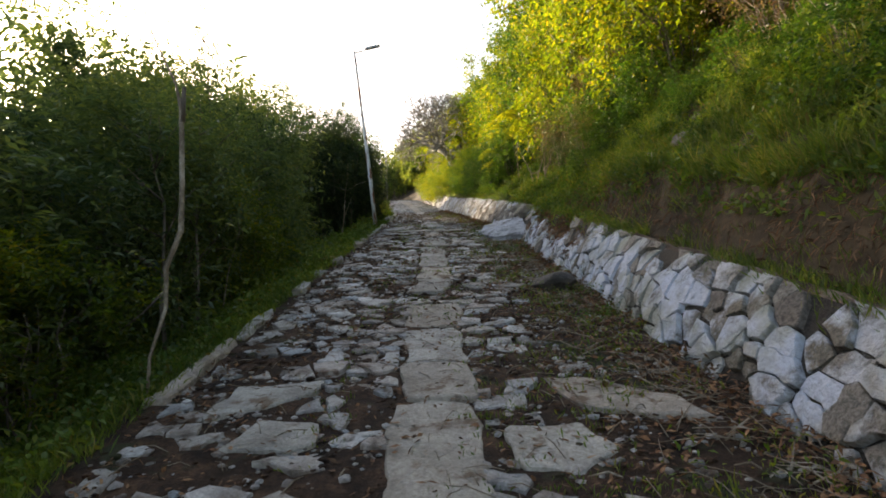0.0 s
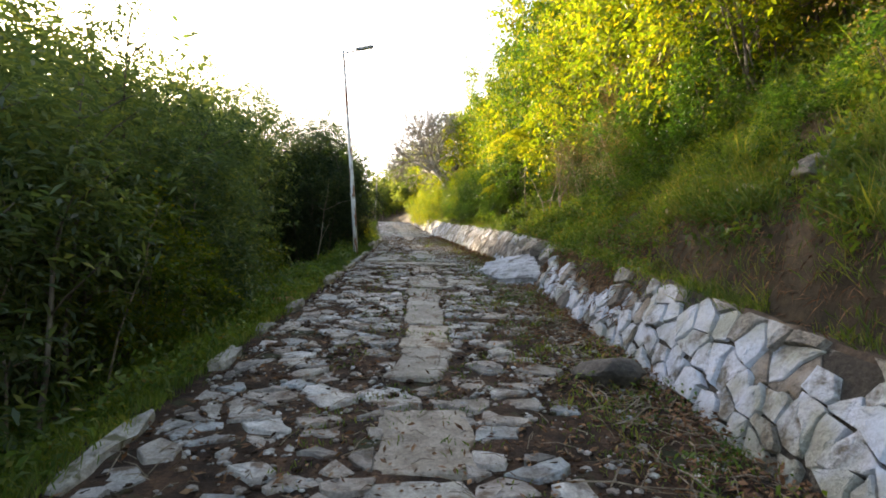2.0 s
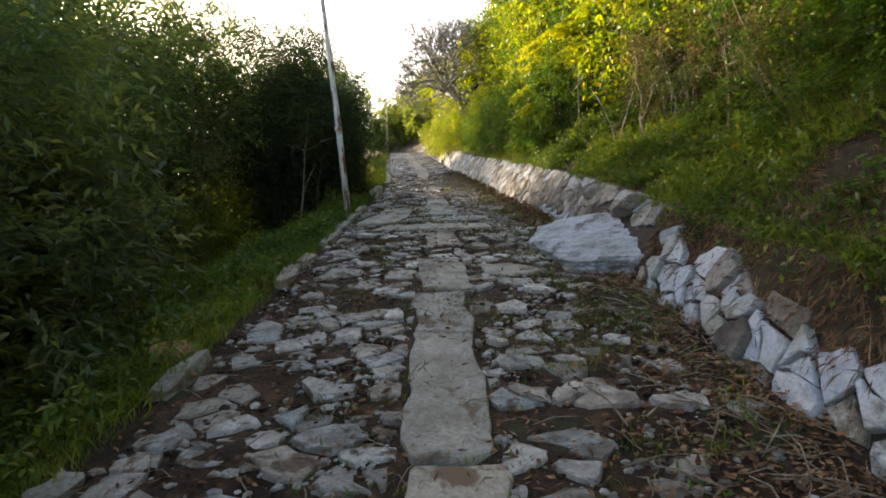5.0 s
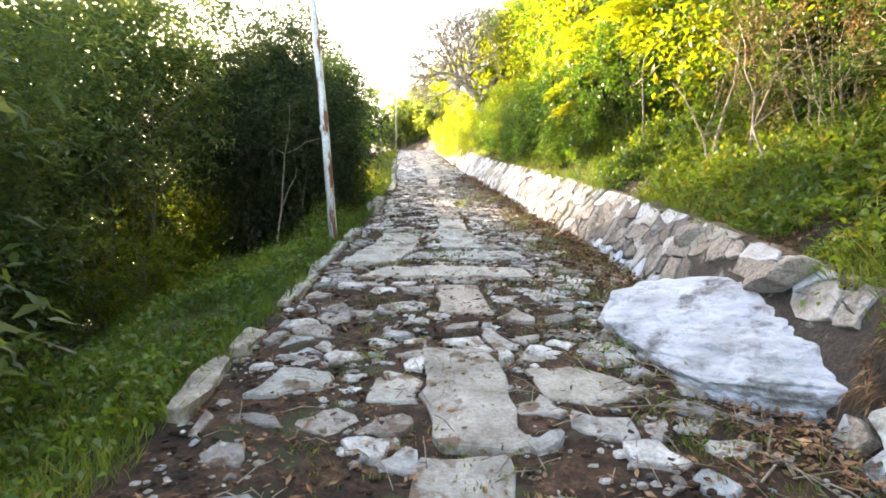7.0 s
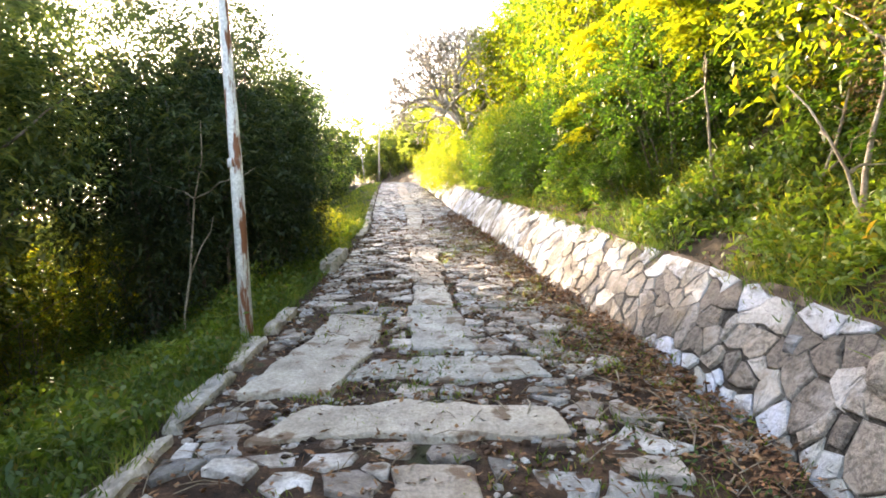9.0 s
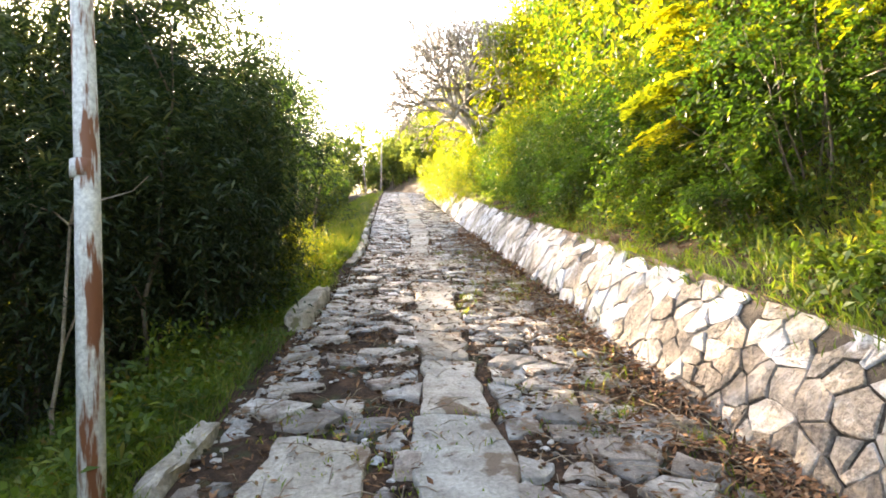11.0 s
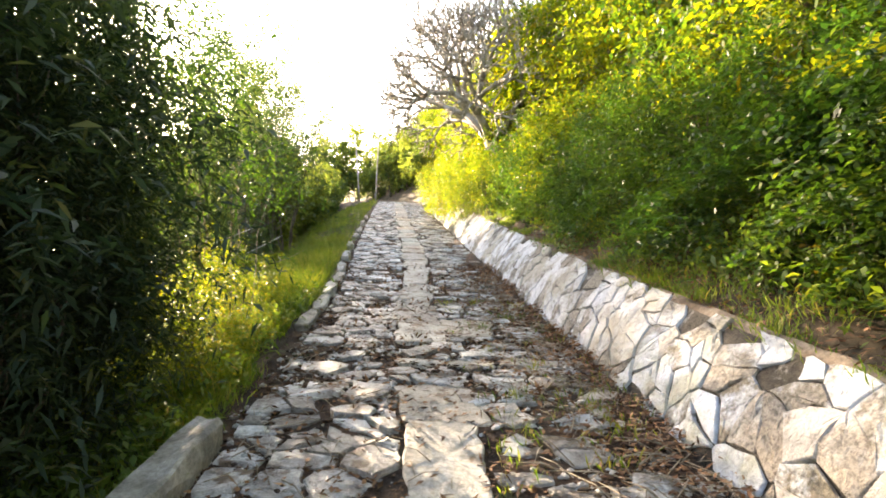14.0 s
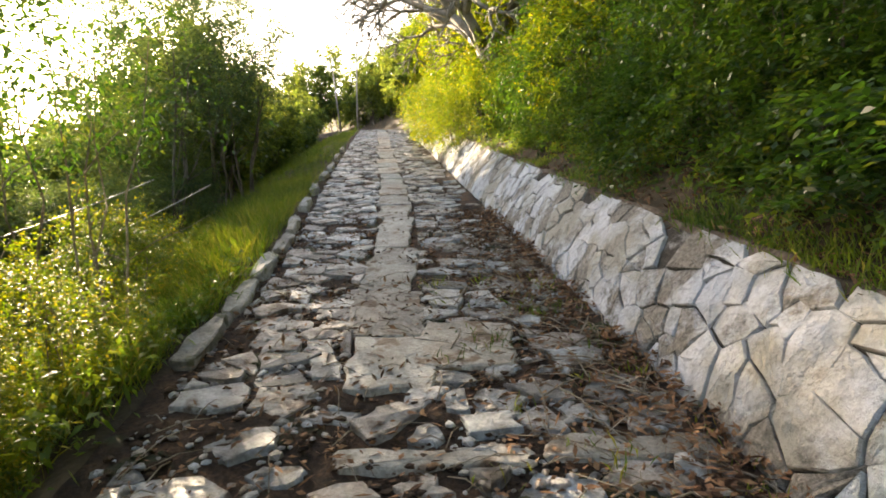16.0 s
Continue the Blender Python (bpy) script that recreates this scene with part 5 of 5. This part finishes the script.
def bent(poly, size, amount, seed):
    """The outline bent by a smooth wander that its neighbours share, so that joints curve but stay tight."""
    out = []
    for x, y in poly:
        a, b = Vector((x * size, y * size, seed)), Vector((x * size, y * size, seed + 40.0))
        out.append((x + amount * (noise.noise(a) + 0.5 * noise.noise(a * 2.3)), y + amount * (noise.noise(b) + 0.5 * noise.noise(b * 2.3))))
    return out


def wall_stones():
    rng = random.Random(81)
    pts = []
    for k, v in enumerate([-0.12, 0.07, 0.2, 0.34, 0.48, 0.63, 0.79, 0.98]):
        s = -5.0 + rng.random() * 0.3
        while s < 42:
            pts.append((s, v + rng.uniform(-0.09, 0.09)))
            step = rng.uniform(0.11, 0.2) if rng.random() < 0.45 else rng.uniform(0.22, 0.48)
            s += step * (0.7 if 12.5 < s < 17.5 else 1.0)
    out = []
    for p, poly in zip(pts, cells(pts, 0.6)):
        poly = bent(notched(poly, 0.08, rng, 0.011), 3.2, 0.075, 3.0)
        poly = [(q[0], min(max(q[1], 0.0), WALL_FACE + 0.0)) for q in poly]
        if p[1] < 0.02 or p[1] > 0.88 or area_of(poly) < 0.01:
            continue
        if p[1] > 0.7 and rng.random() < 0.2:
            continue
        if 11.4 < p[0] < 13.3 and p[1] < 0.6:
            continue
        if 8.4 < p[0] < 11.3 and (p[1] > 0.6 or p[1] > 0.36 and rng.random() < 0.35):
            continue
        if 7.6 < p[0] < 11.3 and p[1] > 0.6 and rng.random() < 0.6:
            continue
        c = middle_of(poly)
        size = math.sqrt(area_of(poly))
        k = 1 - (rng.uniform(0.014, 0.045) if p[1] < 0.3 and p[0] < 15 else rng.uniform(0.008, 0.028) if p[0] < 11 else rng.uniform(0.002, 0.014)) / size
        poly = [(c[0] + (q[0] - c[0]) * k, c[1] + (q[1] - c[1]) * k) for q in poly]
        out.append([(q[0] + rng.uniform(-0.006, 0.006), q[1] + rng.uniform(-0.006, 0.006)) for q in poly])
    out.sort(key=lambda g: not 3.0 < middle_of(g)[0] < 21.0)
    pale = lambda c: rng.random() < (0.92 if c[0] < 13 else 0.5 if c[0] < 17 else 0.78) - 0.75 * max(0, c[1] / WALL_FACE - 0.35) * (0.45 if c[0] < 10 else 1.0)
    def coat(c):
        if 11.3 < c[0] < 18.0:
            if c[1] < 0.24 and c[0] < 15.5:
                return LIME
            return STAINED if rng.random() < (0.2 if c[0] < 13.6 else 0.55 if c[0] < 14.8 else 0.75) else CREAM
        if c[0] < 11 and c[1] > 0.45 and rng.random() < 0.22:
            return STAINED
        return LIME if c[0] < 11 or pale(c) else CREAM

    stones_of(wall, "stone", out, wall_place, coat, LIME_JOINED, lambda c: 3.0 < c[0] < 21, "far_stones", rng, 0.03, lambda r, c: r.uniform(0.0, 0.05) if c[0] < 11.5 else r.uniform(0.0, 0.014), 0.006, 0.006, 0.05, "limewashed rubble stones farther along the wall")


def road_place(x, y, h):
    return (x, y, road_at(x, y) + h)


SLAB_JOINTS = [-3.2, -2.3, -1.5, -0.6, 0.3, 1.2, 2.3, 3.7, 4.38, 5.37, 6.22, 6.83, 7.72, 8.6, 10.18, 11.2, 12.45, 13.15, 13.95]
SLAB_JOINTS_UPPER = [15.5, 16.88, 17.8, 18.62, 19.38, 20.27, 20.9, 21.5, 22.0, 22.72, 23.64, 25.03, 26.6, 27.6, 28.5, 29.6, 30.5, 31.4, 32.5, 33.4, 34.5, 35.6, 36.6, 37.7, 38.8, 40.0, 41.2, 42.4, 43.6, 45, 46.4, 48, 50]
BROAD = [((-1.27, 14.1), (-0.3, 14.2), (0.55, 14.16), (0.48, 14.5), (-0.35, 14.58), (-1.0, 14.5)), ((-0.86, 15.0), (0.0, 14.94), (0.58, 14.98), (0.5, 15.36), (-0.3, 15.42), (-0.7, 15.36)), ((-1.5, 14.68), (-0.9, 14.72), (-0.72, 15.5), (-0.72, 16.5), (-1.22, 16.6), (-1.32, 15.6)), ((0.7, 3.6), (1.05, 3.42), (1.42, 3.3), (1.3, 3.6), (0.95, 3.92), (0.55, 4.02)), ((-1.38, 3.12), (-0.86, 3.16), (-0.84, 3.42), (-1.2, 3.46)), ((0.22, 3.3), (0.24, 2.95), (0.5, 2.8), (0.74, 3.02), (0.66, 3.3)), ((-1.55, 11.72), (-1.0, 11.8), (-1.02, 12.02), (-1.35, 12.1)), ((-0.8, 11.7), (-0.46, 11.65), (-0.44, 11.95), (-0.7, 12.1)), ((0.2, 12.12), (0.25, 11.76), (0.55, 11.7), (0.86, 11.82), (0.78, 12.02), (0.5, 12.16)), ((-1.6, 3.5), (-0.95, 3.85), (-0.95, 4.1), (-1.55, 4.0)), ((-0.85, 21.38), (0.0, 21.42), (0.02, 21.52), (-0.85, 21.52)), ((0.05, 21.44), (0.8, 21.46), (0.78, 21.6), (0.05, 21.55)), ((-0.48, 22.3), (0.05, 22.25), (0.12, 22.9), (-0.46, 22.95))]


def inside(p, poly):
    hit = False
    for i, a in enumerate(poly):
        b = poly[i - 1]
        if (a[1] > p[1]) != (b[1] > p[1]) and p[0] < (b[0] - a[0]) * (p[1] - a[1]) / (b[1] - a[1]) + a[0]:
            hit = not hit
    return hit


def notched(poly, step, rng, jitter):
    """The outline with extra points along its sides, each a little off, so that it looks broken, not cut."""
    out = []
    for i, p in enumerate(poly):
        q = poly[(i + 1) % len(poly)]
        n = max(1, int(math.hypot(q[0] - p[0], q[1] - p[1]) / step))
        for j in range(n):
            t = j / n
            out.append((p[0] + (q[0] - p[0]) * t + rng.uniform(-jitter, jitter), p[1] + (q[1] - p[1]) * t + rng.uniform(-jitter, jitter)))
    return out


def path_stones():
    rng = random.Random(91)
    slabs = []
    for joints in (SLAB_JOINTS, SLAB_JOINTS_UPPER):
        for y0, y1 in zip(joints, joints[1:]):
            if not has_slab((y0 + y1) / 2):
                continue
            w = rng.uniform(0.2, 0.27)
            c0, c1 = slab_x(y0) + rng.uniform(-0.05, 0.05), slab_x(y1) + rng.uniform(-0.05, 0.05)
            a, b = rng.uniform(0.86, 1.1), rng.uniform(0.86, 1.1)
            g = rng.uniform(0.012, 0.03)
            slabs.append([(c0 - w * a, y0 + g), (c0 + w * b, y0 + g + rng.uniform(-0.03, 0.03)), (c1 + w * a, y1 - g), (c1 - w * b, y1 - g + rng.uniform(-0.05, 0.03))])
    slabs = [bent(rounded(notched(s, 0.13, rng, 0.026), 0.16, rng, 0.006), 3.0, 0.04, 21.0) for s in slabs + [list(b) for b in BROAD]]
    stones_of(pavement, "slab", slabs, road_place, SLAB, SLAB, lambda c: True, "far_slabs", rng, 0.04, lambda r, c: r.uniform(0.014, 0.034), 0.012, 0.004, 0.02, "")
    pts = []
    y = -4.0
    while y < 50:
        step = rng.uniform(0.11, 0.22) if y < 16 else rng.uniform(0.13, 0.26)
        x = road_l(y) + rng.uniform(-0.1, 0.2)
        while x < road_r(y) + 0.25:
            pts.append((x, (y + rng.uniform(-0.08, 0.08)) * 1.4))
            x += (rng.uniform(0.12, 0.22) if rng.random() < 0.33 else rng.uniform(0.24, 0.5))
        y += step
    out = []
    for p, poly in zip(pts, cells(pts, 0.6)):
        yc = p[1] / 1.4
        mid = slab_x(yc)
        row = has_slab(yc)
        if (row and abs(p[0] - mid) < 0.14) or any(inside((p[0], yc), b) for b in BROAD):
            continue
        poly = bent([(q[0], q[1] / 1.4) for q in notched(poly, 0.1, rng, 0.004)], 3.5, 0.055, 9.0)
        side = 1 if p[0] > mid else -1
        if row or abs(p[0] - mid) > 0.3:
            poly = clipped(poly, (mid + side * rng.uniform(0.2, 0.25), 0), (-side, 0))
        poly = clipped(poly, (road_l(yc) + 0.07, 0), (-1, 0))
        poly = clipped(poly, (road_r(yc) - 0.02, 0), (1, 0))
        if len(poly) < 3 or area_of(poly) < 0.006:
            continue
        if any(inside(q, b) for q in poly for b in BROAD):
            c = middle_of(poly)
            poly = [(c[0] + (q[0] - c[0]) * 0.6, c[1] + (q[1] - c[1]) * 0.6) for q in poly]
        right = (p[0] - mid) / (road_r(yc) - mid)
        bare = (0.31 if yc < 14.2 else 0.16) + (0.75 * min(1, max(0, (right - 0.25) / 0.45)) if yc < 9 else 0.7 * max(0, (right - 0.45) / 0.55) if yc < 11 else 0.45 * max(0, (right - 0.6) / 0.4))
        bare += 0.25 * max(0, wave(p[0], yc, 0.9, 33))
        if rng.random() < bare:
            continue
        c = middle_of(poly)
        size = math.sqrt(area_of(poly))
        k = 1 - (rng.uniform(0.022, 0.075) if yc < 16.5 else rng.uniform(0.016, 0.055)) / size
        if k < 0.4:
            continue
        poly = [(c[0] + (q[0] - c[0]) * k, c[1] + (q[1] - c[1]) * k) for q in poly]
        out.append([(q[0] + rng.uniform(-0.016, 0.016), q[1] + rng.uniform(-0.016, 0.016)) for q in poly])
    stones_of(pavement, "paving_stone", out, road_place, STONE, STONE_JOINED, lambda c: 2.6 < c[1] < 4.4 or 19.0 < c[1] < 21.6, "small_paving_stones", rng, 0.06, lambda r, c: r.uniform(0.003, 0.032), 0.007, 0.006, 0.08, "rough grey paving stones set in soil")


build_clods()
wall_stones()
path_stones()
